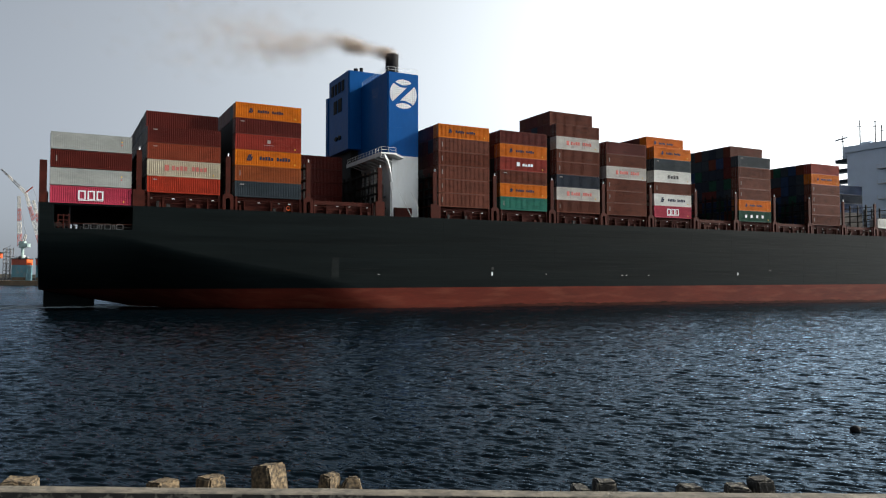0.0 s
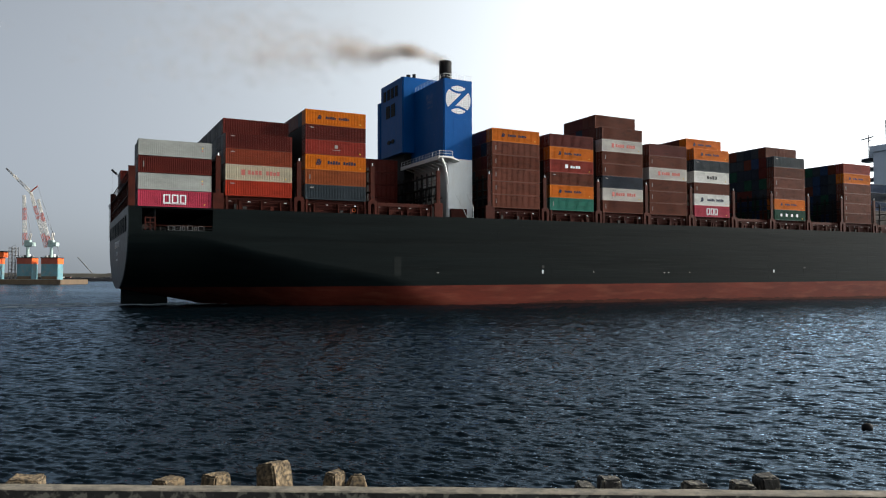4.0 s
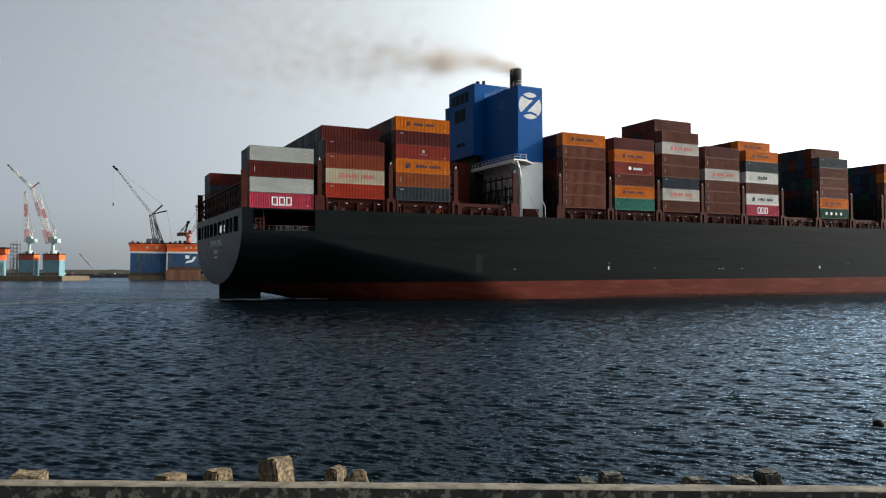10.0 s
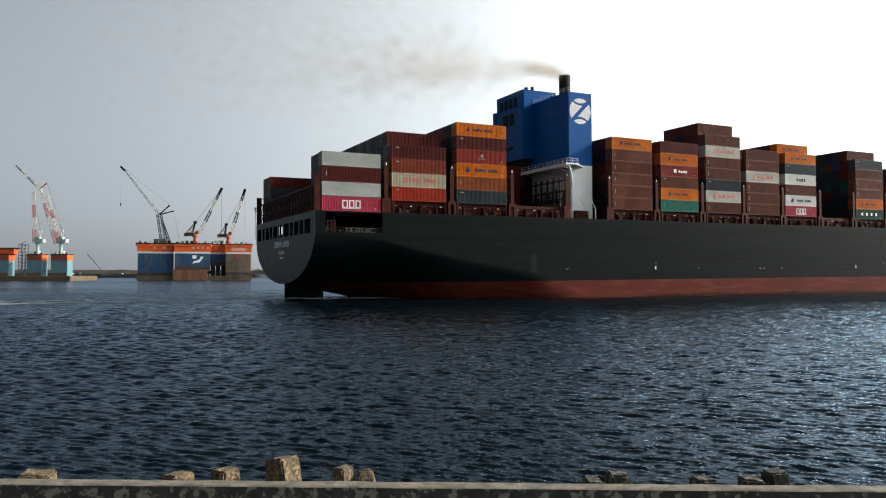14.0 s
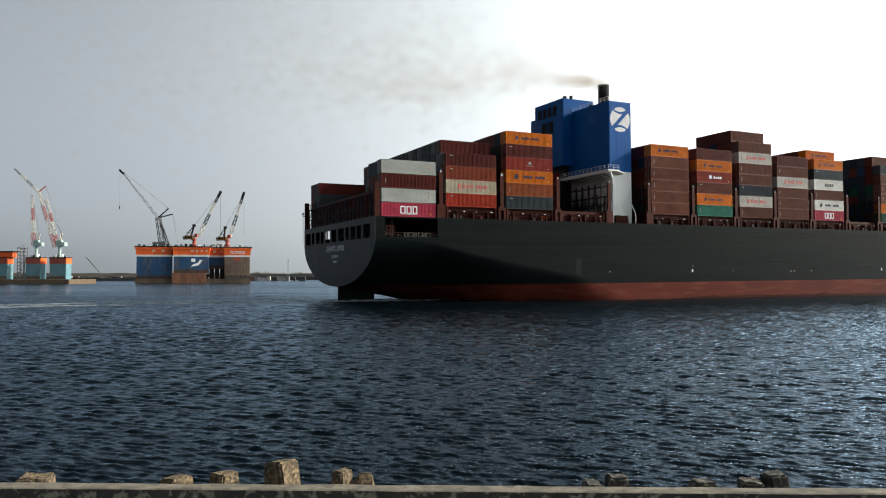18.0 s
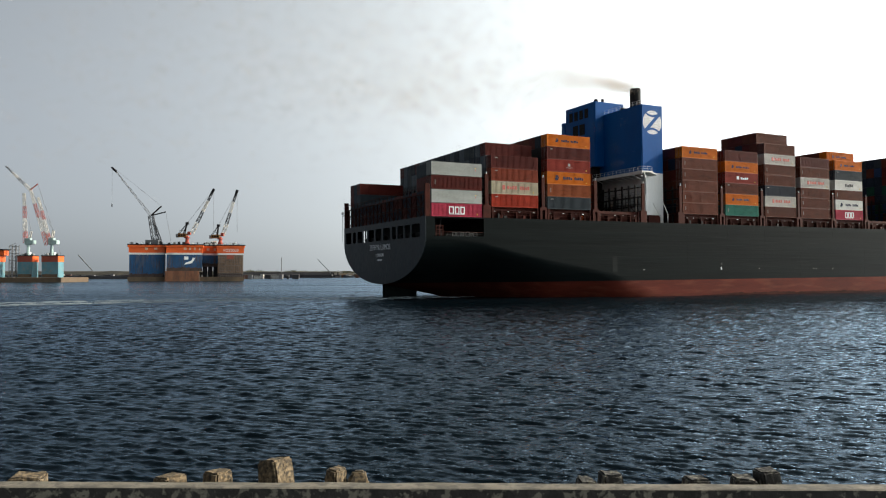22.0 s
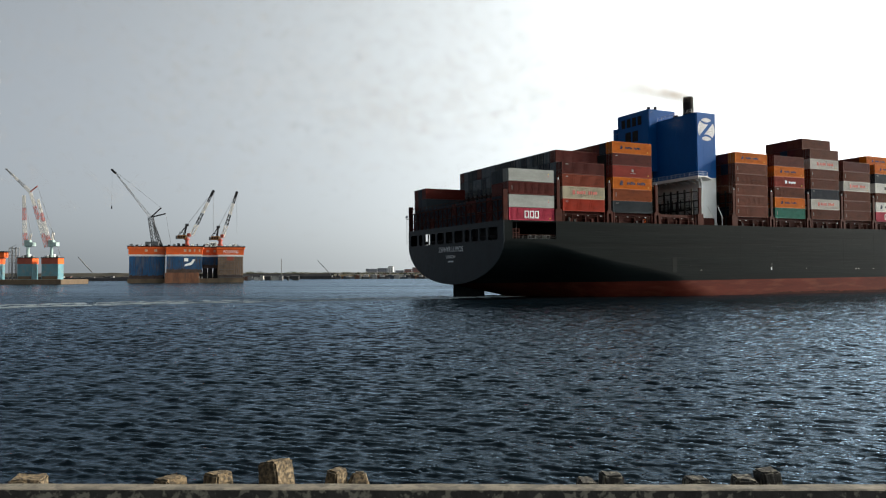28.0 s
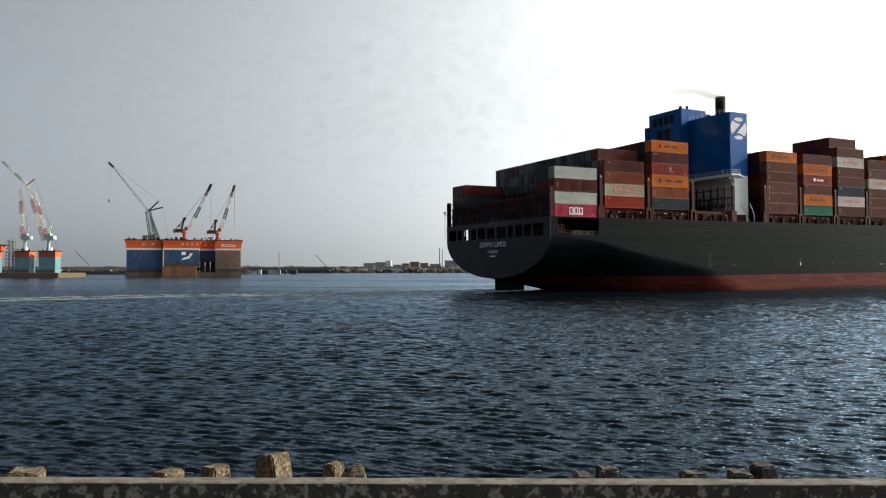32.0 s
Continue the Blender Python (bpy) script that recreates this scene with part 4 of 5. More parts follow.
# outer starboard stacks, from the bottom tier up: colour and marking
OUTER = {
    0: ("pink:blocks", "silver:reefer", "maroon:strip", "silver:reefer"),
    1: ("red:label", "cream:red", "rust:label", "maroon:label"),
    2: ("slate:label", "tan:strip", "orange:navy", "brick:emblem", "maroon:label", "orange:navy_small"),
    4: ("dusky:strip", "dusky:strip", "dusky:strip", "brown:strip", "dusky:strip", "orange:navy_small"),
    5: ("teal:strip", "orange:navy_small", "brown:label", "brick:white_bar", "orange:navy_small", "maroon:"),
    6: ("brown:strip", "pale:red", "navy:label", "brown:strip", "brown:strip", "pale:red", "brown:"),
    7: ("brown:strip", "brown:strip", "brown:strip", "pale:red", "brown:strip", "maroon:"),
    8: ("pink:blocks", "white:navy", "brown:strip", "white:black_bar", "slate:label", "orange:navy_small"),
    10: ("green:dots", "orange:navy_small", "dusky:strip", "dusky:strip", "brown:", "slate:label"),
    12: ("brown:strip", "dusky:strip", "dusky:strip", "dusky:strip", "orange:navy_small", "brick:"),
    14: ("white:strip", ),
}
# tiers of the rows behind, and the last of those rows that shows
INNER = {0: (0, 0), 1: (5, 20), 2: (6, 20), 4: (6, 6), 5: (6, 3), 6: (8, 5), 7: (6, 2), 8: (7, 5), 10: (7, 6), 12: (6, 6), 14: (5, 5)}
# dark hues for inner stacks, picked to carry the shade on their aft ends
DULL = ["brown", "maroon", "brown", "navy", "maroon", "brown", "maroon", "navy", "brown"]
AFT = ["navy", "slate", "steel", "slate", "maroon", "slate", "steel", "navy"]
FORE = ["navy", "slate", "maroon", "green", "navy", "brown", "blue", "slate"]
rng = random.Random(21)
for bay, stack in OUTER.items():
    z = DECK + 0.03 if bay == 0 else BASE
    for tier, item in enumerate(stack):
        colour, sign = item.split(":")
        container(colour, BAYS[bay], 0.0, z + tier * (TIER if bay else 2.93), sign, plain=sign == "reefer")
    tiers, rows = INNER[bay]
    full = 20 if bay in (1, 2) else rows + 1
    seen = {1: range(1, 5), 2: range(5, 6), 10: range(0, 7), 12: range(0, 6), 14: range(2, 5), 4: range(0, 6)}.get(bay, range(max(0, tiers - 2), tiers))
    first = 5 if bay == 14 else 1
    full += first - 1
    for r in range(first, full if tiers else 0):
        for tier in seen:
            if tier >= tiers:
                continue
            colour = rng.choice(AFT if bay == 1 else FORE if bay in (10, 12, 14) else DULL)
            sign = ""
            if r == first and tier == tiers - 1:
                colour = {1: "maroon", 6: "brown", 8: "orange", 10: "brown", 12: "brown"}.get(bay, colour)
                sign = {8: "navy_small"}.get(bay, "")
            container(colour, BAYS[bay], r * 2.5, z + tier * TIER + {1: 0.2, 6: 0.4}.get(bay, 0.0), sign, rods=bay == 1)
    # the hidden heart of the stack
    if tiers:
        low = min(seen)
        if low > 0:
            bx("stack_core", DARK, ship, BAYS[bay] + 0.1, BAYS[bay] + 12.1, 2.5 * first + 0.05, 2.5 * full - 0.1, z, z + low * TIER - 0.05)
# bay by the stern: low stacks in the middle, taller ones to port
for r in range(1, 3):
    for tier in range(4):
        container(rng.choice(("slate", "maroon", "navy")), BAYS[0], r * 2.5, DECK + 0.03 + tier * TIER, rods=False)
# mostly navy, so the colour holds the shade behind the stern frame
for r in range(3, 17):
    for tier in range(2):
        container(rng.choice(("navy", "navy", "maroon", "navy", "navy")), BAYS[0], r * 2.5, DECK + 0.03 + tier * TIER, rods=False)
for r in range(17, 20):
    for tier in range(4):
        container(("navy", "navy", "slate", "maroon")[tier] if r == 17 else rng.choice(("navy", "slate", "maroon")), BAYS[0], r * 2.5, DECK + 0.03 + tier * TIER, rods=False)
# recessed stacks abaft the funnel
for r in range(7, 10):
    for tier in range(4):
        container("maroon" if r == 7 else "brown", BAYS[3], 0.2 + r * 2.5, BASE + tier * TIER, rods=False)


# ---- floating docks and cranes across the harbour
DOCKBLUE = mat("faded_dock_blue", (0.010, 0.047, 0.110), 0.7, var=0.4, scale=0.12, stretch=(1, 1, 0.4), stain=(0.12, 0.09, 0.07), amount=0.5)
DOCKWHITE = mat("dock_white", (0.66, 0.68, 0.66), 0.6, var=0.1, scale=0.2)
BANDRED = mat("dock_red_and_shaded_band", (0.22, 0.05, 0.03), 0.6, var=0.2, scale=0.2)
PALEBLUE = mat("pale_dock_blue", (0.075, 0.165, 0.195), 0.7, var=0.2, scale=0.15, stain=(0.2, 0.16, 0.12), amount=0.4)
MUD = mat("muddy_dock_concrete", (0.085, 0.06, 0.038), 0.9, var=0.35, scale=0.2, stain=(0.08, 0.06, 0.04), amount=0.6, stretch=(1, 1, 0.3))
LATTICE = mat("crane_grey", (0.13, 0.13, 0.13), 0.6)
SIGNTAN = mat("faded_sign_paint", (0.50, 0.33, 0.22), 0.7)
DARKSTEEL = mat("dark_crane_steel", (0.045, 0.046, 0.05), 0.6)
CRANERED = mat("crane_red", (0.27, 0.045, 0.025), 0.6)
PALECRANE = mat("pale_green_crane_paint", (0.26, 0.34, 0.32), 0.6)
CRANEWHITE = mat("crane_white", (0.40, 0.37, 0.32), 0.6)


def truss(name, p, q, w, materials, parent, bays=10, taper=0.5, chord=0.21):
    """A lattice boom in bands of colour."""
    p, q = Vector(p), Vector(q)
    d = (q - p)
    a = d.normalized().cross(Vector((0, 1, 0))).normalized()
    b = d.normalized().cross(a).normalized()
    corner = lambda k, i, j: p + d * (k / bays) + (a * i + b * j) * w / 2 * (1 - (1 - taper) * k / bays)
    bands = max(1, len(materials) * 3 - 2) if len(materials) > 1 else 1
    made = []
    for n in range(bands):
        bm = bmesh.new()
        for k in range(bays * n // bands, bays * (n + 1) // bands):
            for i, j in ((-1, -1), (1, -1), (1, 1), (-1, 1)):
                beam(bm, corner(k, i, j), corner(k + 1, i, j), chord)
            s = 1 if k % 2 else -1
            for j in (-1, 1):
                beam(bm, corner(k, -s, j), corner(k + 1, s, j), chord * 0.7)
                beam(bm, corner(k, j, -s), corner(k + 1, j, s), chord * 0.7)
        made.append(tagged(part(name, bm, materials[n % len(materials)], parent), kind="stuff"))
    return made


def luffing_crane(base, foot, tip, peak, cab=CRANERED, boom=(CRANEWHITE, DARK)):
    cr = tagged(new("harbour_crane"), "slewing harbour crane with a raised lattice boom", "crane", group="cranes on the docks")
    cr.location = base
    rel = lambda p: Vector(p) - Vector(base)
    f, t, k = rel(foot), rel(tip), rel(peak)
    bm = bmesh.new()
    beam(bm, (0, 0, 0), (0, 0, f.z - 1.5), 2.5, 2.5, 10)
    beam(bm, (0, 0, 0), (0, 0, 1.5), 4.0, 4.0, 10)
    beam(bm, (0, 0, f.z - 3.4), (0, 0, f.z - 2.6), 4.4, 4.4, 12)
    part("pedestal", bm, cab, cr)
    bx("machine_house", mat_yellow, cr, -6.6, -0.2, -2.0, 2.0, f.z - 2.6, f.z + 0.2, bevel=0.25)
    for i in range(3):
        bx("louvre", BLACK, cr, -6.0 + i * 1.9, -4.8 + i * 1.9, -2.06, -1.98, f.z - 1.9, f.z - 0.6)
    bx("cab", cab, cr, 0.5, 2.8, -1.4, 1.4, f.z - 1.0, f.z + 1.6, bevel=0.2)
    bx("counterweight", LATTICE, cr, -8.0, -6.9, -2.0, 2.0, f.z - 2.8, f.z - 0.2)
    for y in (-1.4, 1.4):
        bar("mast_leg", DARK, cr, (-2.5, y, f.z), (k.x, y * 0.3, k.z), 0.6)
        bar("mast_brace", DARK, cr, (-2.5, y, f.z + 2), (-5.4, y * 0.7, f.z + 2.5), 0.35)
        bar("back_stay", DARK, cr, (-6.5, y, f.z), (k.x, y * 0.3, k.z), 0.3)
    truss("boom", f, t, 2.2, boom, cr, 12, 0.45, 0.26)
    bx("mast_head", DARK, cr, k.x - 1.1, k.x + 1.1, -0.8, 0.8, k.z - 1.0, k.z + 0.8)
    bar("boom_head", BLACK, cr, t - (t - f).normalized() * 4, t + (t - f).normalized() * 0.8, 1.6, 1.6)
    bar("luffing_rope", LATTICE, cr, k, t, 0.18)
    bar("hoist_rope", LATTICE, cr, t, (t.x + 0.3, 0, t.z - 32), 0.16)
    return cr


mat_yellow = mat("crane_ochre_paint", (0.22, 0.10, 0.03), 0.6)


RUSTFOOT = mat("rust_orange_dock_foot", (0.125, 0.055, 0.030), 0.9, var=0.4, scale=0.2, stain=(0.05, 0.035, 0.028), amount=0.6, stretch=(1, 1, 0.3))
RUSTTAN = mat("rusty_tan_plating", (0.150, 0.098, 0.062), 0.9, var=0.3, scale=0.2, stain=(0.08, 0.05, 0.035), amount=0.5)
DOCKRUST = mat("rusted_dock_plating", (0.045, 0.030, 0.024), 0.85, var=0.5, scale=0.5, stain=(0.03, 0.025, 0.022), amount=0.7)


def floating_dock():
    y = 560.0
    dk = tagged(new("floating_dock"), "blue and orange floating dock with wing towers", "dock")
    dk.matrix_basis = pose(-211.2, y, 0, 0, 0, 18)
    dk.scale = (0.965, 1, 1)
    o = -212
    # a point of the dock's face line, swung back or forth with the dock
    def swung(x, z, dy=1.0):
        far = y + (x - o) * 0.31 + dy
        return (x * far / y, far, EYE + (z - EYE) * far / y)
    bx("pontoon", MUD, dk, -255 - o, -168.5 - o, 0, 15, -2, 3.2)
    bx("pontoon_front", RUSTFOOT, dk, -227.5 - o, -202.5 - o, -6, 0, -2, 7.7)
    def tower(name, x0, x1, z0, skin, y0=0, y1=14):
        tw = bx(name, skin, dk, x0 - o, x1 - o, y0, y1, z0, 20.7)
        bx("white_band", DOCKWHITE, tw, x0 - o - 0.1, x1 - o + 0.1, y0 - 0.1, y1 + 0.1, 20.0, 21.4)
        bx("orange_band", DOCKORANGE, tw, x0 - o - 0.5, x1 - o + 0.5, y0 - 0.5, y1 + 0.5, 21.4, 25.4)
        bx("flared_band", DOCKORANGE, tw, x0 - o - 1.3, x1 - o + 1.3, y0 - 1.0, y1 + 1.0, 25.4, 27.2, bevel=0.3)
        bx("coping", DARK, tw, x0 - o - 1.6, x1 - o + 1.6, y0 - 1.2, y1 + 1.2, 27.2, 27.9)
        bx("waterline_band", BLACK, tw, x0 - o - 0.06, x1 - o + 0.06, y0 - 0.06, y1 + 0.06, z0 + 0.1, z0 + 1.9)
        rg = random.Random(int(x0))
        # rust runs and a rusted foot with a ragged edge
        bm = bmesh.new()
        for k in range(int((x1 - x0) * 1.3)):
            xx, top = rg.uniform(x0, x1 - 0.6) - o, rg.uniform(z0 + 3, 20.0)
            box(bm, xx, xx + rg.uniform(0.08, 0.28), y0 - 0.03, y0 + 0.02, max(z0, top - rg.uniform(1.5, 9)), top)
        tagged(part("rust_runs", bm, DOCKRUST, tw), kind="stuff")
        bm = bmesh.new()
        for k in range(int((x1 - x0) / 0.8)):
            box(bm, x0 - o + k * 0.8, x0 - o + k * 0.8 + 0.81, y0 - 0.09, y0 + 0.02, z0 + 0.1, z0 + 2.2 + 1.6 * abs(noise.noise(Vector((x0 + k * 0.35, 1, 0)))) + rg.uniform(0, 0.6))
        tagged(part("rusted_foot", bm, DOCKRUST, tw), kind="stuff")
        for k in range(1, int((x1 - x0) / 4.5)):
            bx("plate_seam", DOCKRUST, tw, x0 - o + k * 4.5, x0 - o + k * 4.5 + 0.12, y0 - 0.04, y0 + 0.02, z0, 20.0)
        railing(tw, [(x0 - o, y0 - 0.5), (x1 - o, y0 - 0.5)], 27.9, DARK)
        for k in range(int((x1 - x0) / 3.5)):
            xx = x0 - o + 1 + k * 3.5 + rg.uniform(-0.5, 0.5)
            bx("deck_gear", rg.choice([DARK, DOCKWHITE, LATTICE]), tw, xx, xx + rg.uniform(0.8, 2.2), y0 + 1, y0 + 3, 27.9, 27.9 + rg.uniform(0.8, 2.0))
        return tw
    a = tower("wing_tower", -254, -228.6, 3.0, DOCKBLUE, 1, 15)
    b = tower("wing_tower", -226.5, -200.5, 7.6, DOCKBLUE, -4, 12)
    c = tower("wing_tower", -188.5, -169.0, 3.2, RUSTTAN, 0, 14)
    d = tower("link_wall", -200.5, -188.5, 11.0, DOCKBLUE, 10, 14)
    # emblem and bars of writing
    bm = bmesh.new()
    pts = [(-213.5, 12.5), (-208, 13.5), (-205.2, 17.5), (-207.2, 17.8), (-208.5, 15.4), (-212.6, 14.0)]
    f = [bm.verts.new((px - o, -4.15, pz)) for px, pz in pts]
    g = [bm.verts.new((px - o, -4.0, pz)) for px, pz in pts]
    bm.faces.new(f)
    for k in range(6):
        j = (k + 1) % 6
        bm.faces.new((f[k], f[j], g[j], g[k]))
    part("emblem", bm, DOCKWHITE, b)
    bx("emblem", DOCKWHITE, b, -213.5 - o, -210.5 - o, -4.1, -3.98, 16.2, 18.6)
    for tw, yy, xs in ((a, 0.3, ((-243, -240.5), (-236, -233.5))), (b, -4.7, ((-214, -211.7), (-210.3, -208.4), (-206.6, -205), (-202.9, -201.4))), (d, 9.3, ((-197.5, -195), (-192, -190)))):
        for x0, x1 in xs:
            bx("lettering_bar", SIGNTAN, tw, x0 - o + 0.2, x1 - o - 0.2, yy - 0.08, yy, 23.5, 25.3)
    cu = bpy.data.curves.new("dock_text", "FONT")
    cu.body, cu.size, cu.extrude, cu.align_x = "FD20000", 3.1, 0.03, "CENTER"
    cu.materials.append(DOCKWHITE)
    ob = new("dock_lettering", cu)
    ob.parent = c
    ob.matrix_basis = pose(-178.5 - o, -0.62, 22.6, 90, 0, 0)
    # deck houses and a red panel
    for x, w, h in ((-198.5, 3.2, 2.6), (-194.5, 5.5, 3.4), (-176.5, 2.6, 2.4)):
        dh = bx("deck_house", DOCKWHITE, d if x < -189 else c, x - o, x + w - o, 11, 13.5, 27.9, 27.9 + h)
        for k in range(int(w / 1.4)):
            bx("window", GLASS, dh, x - o + 0.4 + k * 1.4, x - o + 1.2 + k * 1.4, 10.95, 11.05, 27.9 + h * 0.45, 27.9 + h * 0.8)
    bx("red_panel", BANDRED, c, -181.5 - o, -176.5 - o, -1.2, -1.05, 17.0, 20.0)
    # scaffold net on the right tower
    bm = bmesh.new()
    for k in range(13):
        x = -187.5 + k * 1.5 - o
        beam(bm, (x, -1.0, 3.2), (x, -1.0, 20), 0.14)
    for k in range(9):
        beam(bm, (-187.5 - o, -1.0, 4 + k * 2), (-169.5 - o, -1.0, 4 + k * 2), 0.14)
    tagged(part("scaffold", bm, LATTICE, c), kind="stuff")
    # black blocks paint in the dark opening under the link wall
    for x in (-200.0, -196.0, -192.0):
        bx("fender", BLACK, dk, x - o, x + 3.4 - o, 5, 9.9, 3, 11)
    at = swung(-211, 27.9)
    on = lambda x, z, a: (x * a[1] / y, a[1], EYE + (z - EYE) * a[1] / y)
    luffing_crane(at, on(-207.5, 36, at), on(-191, 69.5, at), on(-211, 44, at))
    at = swung(-185.5, 27.9)
    luffing_crane(at, on(-183.5, 35, at), on(-173, 68.5, at), on(-187, 42.3, at))
    # knuckle crane with a jib
    cr = tagged(new("harbour_crane"), "grey lattice tower crane with a long raised jib", "crane", group="cranes on the docks")
    cr.location = swung(-233, 27.7, 3.0)
    truss("tower", (-2, 0, 0), (-6, 0, 22), 3.8, (DARKSTEEL,), cr, 8, 0.8, 0.4)
    truss("tower", (2.5, 0, 0), (-4, 0, 18), 1.6, (DARKSTEEL,), cr, 6, 0.8, 0.3)
    truss("jib", (-6, 0, 22), (-35, 0, 58), 1.5, (LATTICE,), cr, 16, 0.4, 0.12)
    for e in ((2.0, 29.2), (5.4, 24.8)):
        bar("strut", DARK, cr, (-6, 0, 22), (e[0], 0, e[1]), 0.8)
    bar("rope", LATTICE, cr, (2.0, 0, 29.2), (-34, 0, 57.5), 0.14)
    bar("rope", LATTICE, cr, (5.4, 0, 24.8), (10, 0, 0), 0.14)
    bar("hoist_rope", LATTICE, cr, (-36, 0, 58), (-36, 0, 31), 0.07)
    bar("hook_block", BLACK, cr, (-36, 0, 31), (-36, 0, 28.6), 0.8, 0.8, 8)
    bar("jib_head", BLACK, cr, (-33.0, 0, 55.5), (-36.5, 0, 58.8), 1.3, 1.3)
    bx("machine_house", LATTICE, cr, -9, 1, -2.5, 2.5, 0, 3.5)


floating_dock()


def small_docks():
    y = 490.0
    pt = tagged(new("dock_pontoon"), "low muddy concrete pontoon in the harbour", "pontoon")
    bx("slab", MUD, pt, -345, -266, y - 6, y + 30, -2, 3.2, bevel=0.2)
    for k, (x0, x1) in enumerate(((-336, -311.8), (-299, -288.9), (-282.6, -271.4))):
        cs = tagged(new("dock_tower"), "pale blue dock tower with orange and white bands", "tower", group="small dock towers")
        cs.location = ((x0 + x1) / 2, y, 3.2)
        w = (x1 - x0) / 2
        sh = bx("shaft", PALEBLUE, cs, -w, w - 0.25, 0, 7, 0, 10.4)
        # front band dark, end band bright: shade and sun put into the paint
        bx("band", BANDRED, sh, -w - 0.15, w - 0.25, -0.15, 7.1, 10.4, 14.2)
        bx("end_panel", PALEBLUE, sh, w - 0.25, w, 0.1, 6.9, 0, 10.4)
        bx("end_band", DOCKORANGE, sh, w - 0.25, w + 0.1, -0.1, 7.1, 10.4, 14.2)
        bx("fender_strip", MUD, sh, -w + 0.3, w - 0.5, -0.15, 0, 0.2, 2.2)
        bx("coping", DARK, sh, -w - 0.4, w + 0.3, -0.4, 7.3, 14.2, 14.8)
        railing(sh, [(-w, 0), (w, 0)], 14.8, DARK)
        for j in range(4):
            xx = -w + 1 + j * w * 0.45
            bx("deck_gear", LATTICE if j % 2 else DOCKWHITE, sh, xx, xx + 1.4, 2, 4, 14.8, 16 + 0.4 * (j % 3))
    bx("cabin", DOCKORANGE, pt, -322, -309, y + 1, y + 6, 18, 21.5)
    bx("cabin_roof", DARK, pt, -323, -308, y, y + 7, 21.5, 22.2)
    cr = tagged(new("scaffold_tower"), "grey steel scaffold tower on the pontoon", "scaffold")
    for x in (-306, -303.5, -301):
        bar("standard", LATTICE, cr, (x, y + 2, 3.2), (x, y + 2, 25), 0.35)
        bar("standard", LATTICE, cr, (x, y + 5, 3.2), (x, y + 5, 25), 0.35)
    for k in range(9):
        bm = bmesh.new()
        z = 5 + k * 2.4
        beam(bm, (-306, y + 2, z), (-301, y + 2, z), 0.3)
        beam(bm, (-306, y + 5, z), (-301, y + 5, z), 0.3)
        beam(bm, (-306, y + 2, z), (-301, y + 2, z + 2.4), 0.2)
        tagged(part("ledger", bm, LATTICE, cr), kind="stuff")
    rw = (CRANERED, CRANEWHITE)
    for base, foot, tip, peak, extra in (((-292.5, y + 1, 18), (-294.5, y + 1, 26), (-296, y + 1, 59.8), (-290.7, y + 1, 34), None), ((-276.5, y + 1, 18), (-279.7, y + 1, 24.7), (-291.6, y + 1, 62), (-275.5, y + 1, 34.5), 1)):
        c = tagged(new("harbour_crane"), "red and white lattice crane on the dock", "crane", group="cranes on the docks")
        c.location = base
        rel = lambda p: Vector(p) - Vector(base)
        f, t, k = rel(foot), rel(tip), rel(peak)
        bar("pedestal", PALECRANE, c, (0, 0, 0), (0, 0, 8), 2, 2, 10)
        bx("cab", PALECRANE, c, -1.8, 1.8, -1.5, 1.5, 7, 11.5, bevel=0.2)
        bx("winch_house", PALECRANE, c, 1.8, 4.2, -2, 2, 7.5, 10)
        for yy in (-1, 1):
            bar("mast_leg", CRANEWHITE, c, (0, yy, 9), (k.x, yy, k.z), 0.5)
        truss("boom", f, t, 2.0, rw, c, 12, 0.6, 0.2)
        bar("rope", LATTICE, c, k, t, 0.15)
        if extra:
            truss("jib", t, rel((-308.7, y + 1, 78)), 1.6, (CRANEWHITE, LATTICE), c, 8, 0.4)
            bar("strut", CRANERED, c, t, rel((-286.8, y + 1, 66)), 0.6)
            bar("rope", LATTICE, c, rel((-286.8, y + 1, 66)), rel((-270, y + 1, 18)), 0.15)
            truss("boom", rel((-278, y + 1, 27)), rel((-286.3, y + 1, 57)), 1.8, rw, c, 10, 0.6, 0.2)


small_docks()


# ---- far shore
SCRUB = mat("scrubby_far_bank", (0.030, 0.028, 0.022), 0.95, var=0.4, scale=0.05, stain=(0.055, 0.046, 0.032), amount=0.6)
QUAY = mat("far_quay_dark", (0.026, 0.026, 0.029), 0.9, var=0.4, scale=0.08)
SAND = mat("far_sand", (0.17, 0.13, 0.08), 0.95, var=0.3, scale=0.04)
# bluish grey with the distance haze put into the wall colour
FARWALL = mat("far_building_haze_grey", (0.22, 0.23, 0.26), 0.8, var=0.15, scale=0.05)
FARBRICK = mat("far_building_brick", (0.20, 0.085, 0.065), 0.8, var=0.15, scale=0.05)


def ridge(name, x0, x1, y, depth, top, rough, material, label, seed, n=160):
    bm = bmesh.new()
    prev = None
    for k in range(n + 1):
        x = x0 + (x1 - x0) * k / n
        h = top + rough * noise.fractal(Vector((x * 0.045, seed, 0)), 1.0, 2.0, 4)
        row = [bm.verts.new(p) for p in ((x, y, -2), (x, y + 1, h * 0.55), (x, y + depth * 0.2, h), (x, y + depth, h * 0.95), (x, y + depth, -2))]
        if prev:
            for j in range(4):
                bm.faces.new((prev[j], row[j], row[j + 1], prev[j + 1]))
        prev = row
    return tagged(part(name, bm, material, None), label, "shore", kind="structure")


ridge("far_bank", -900, 500, 1060, 500, 9.0, 2.5, SCRUB, "low scrubby far shore of the harbour", 1.0, 300)
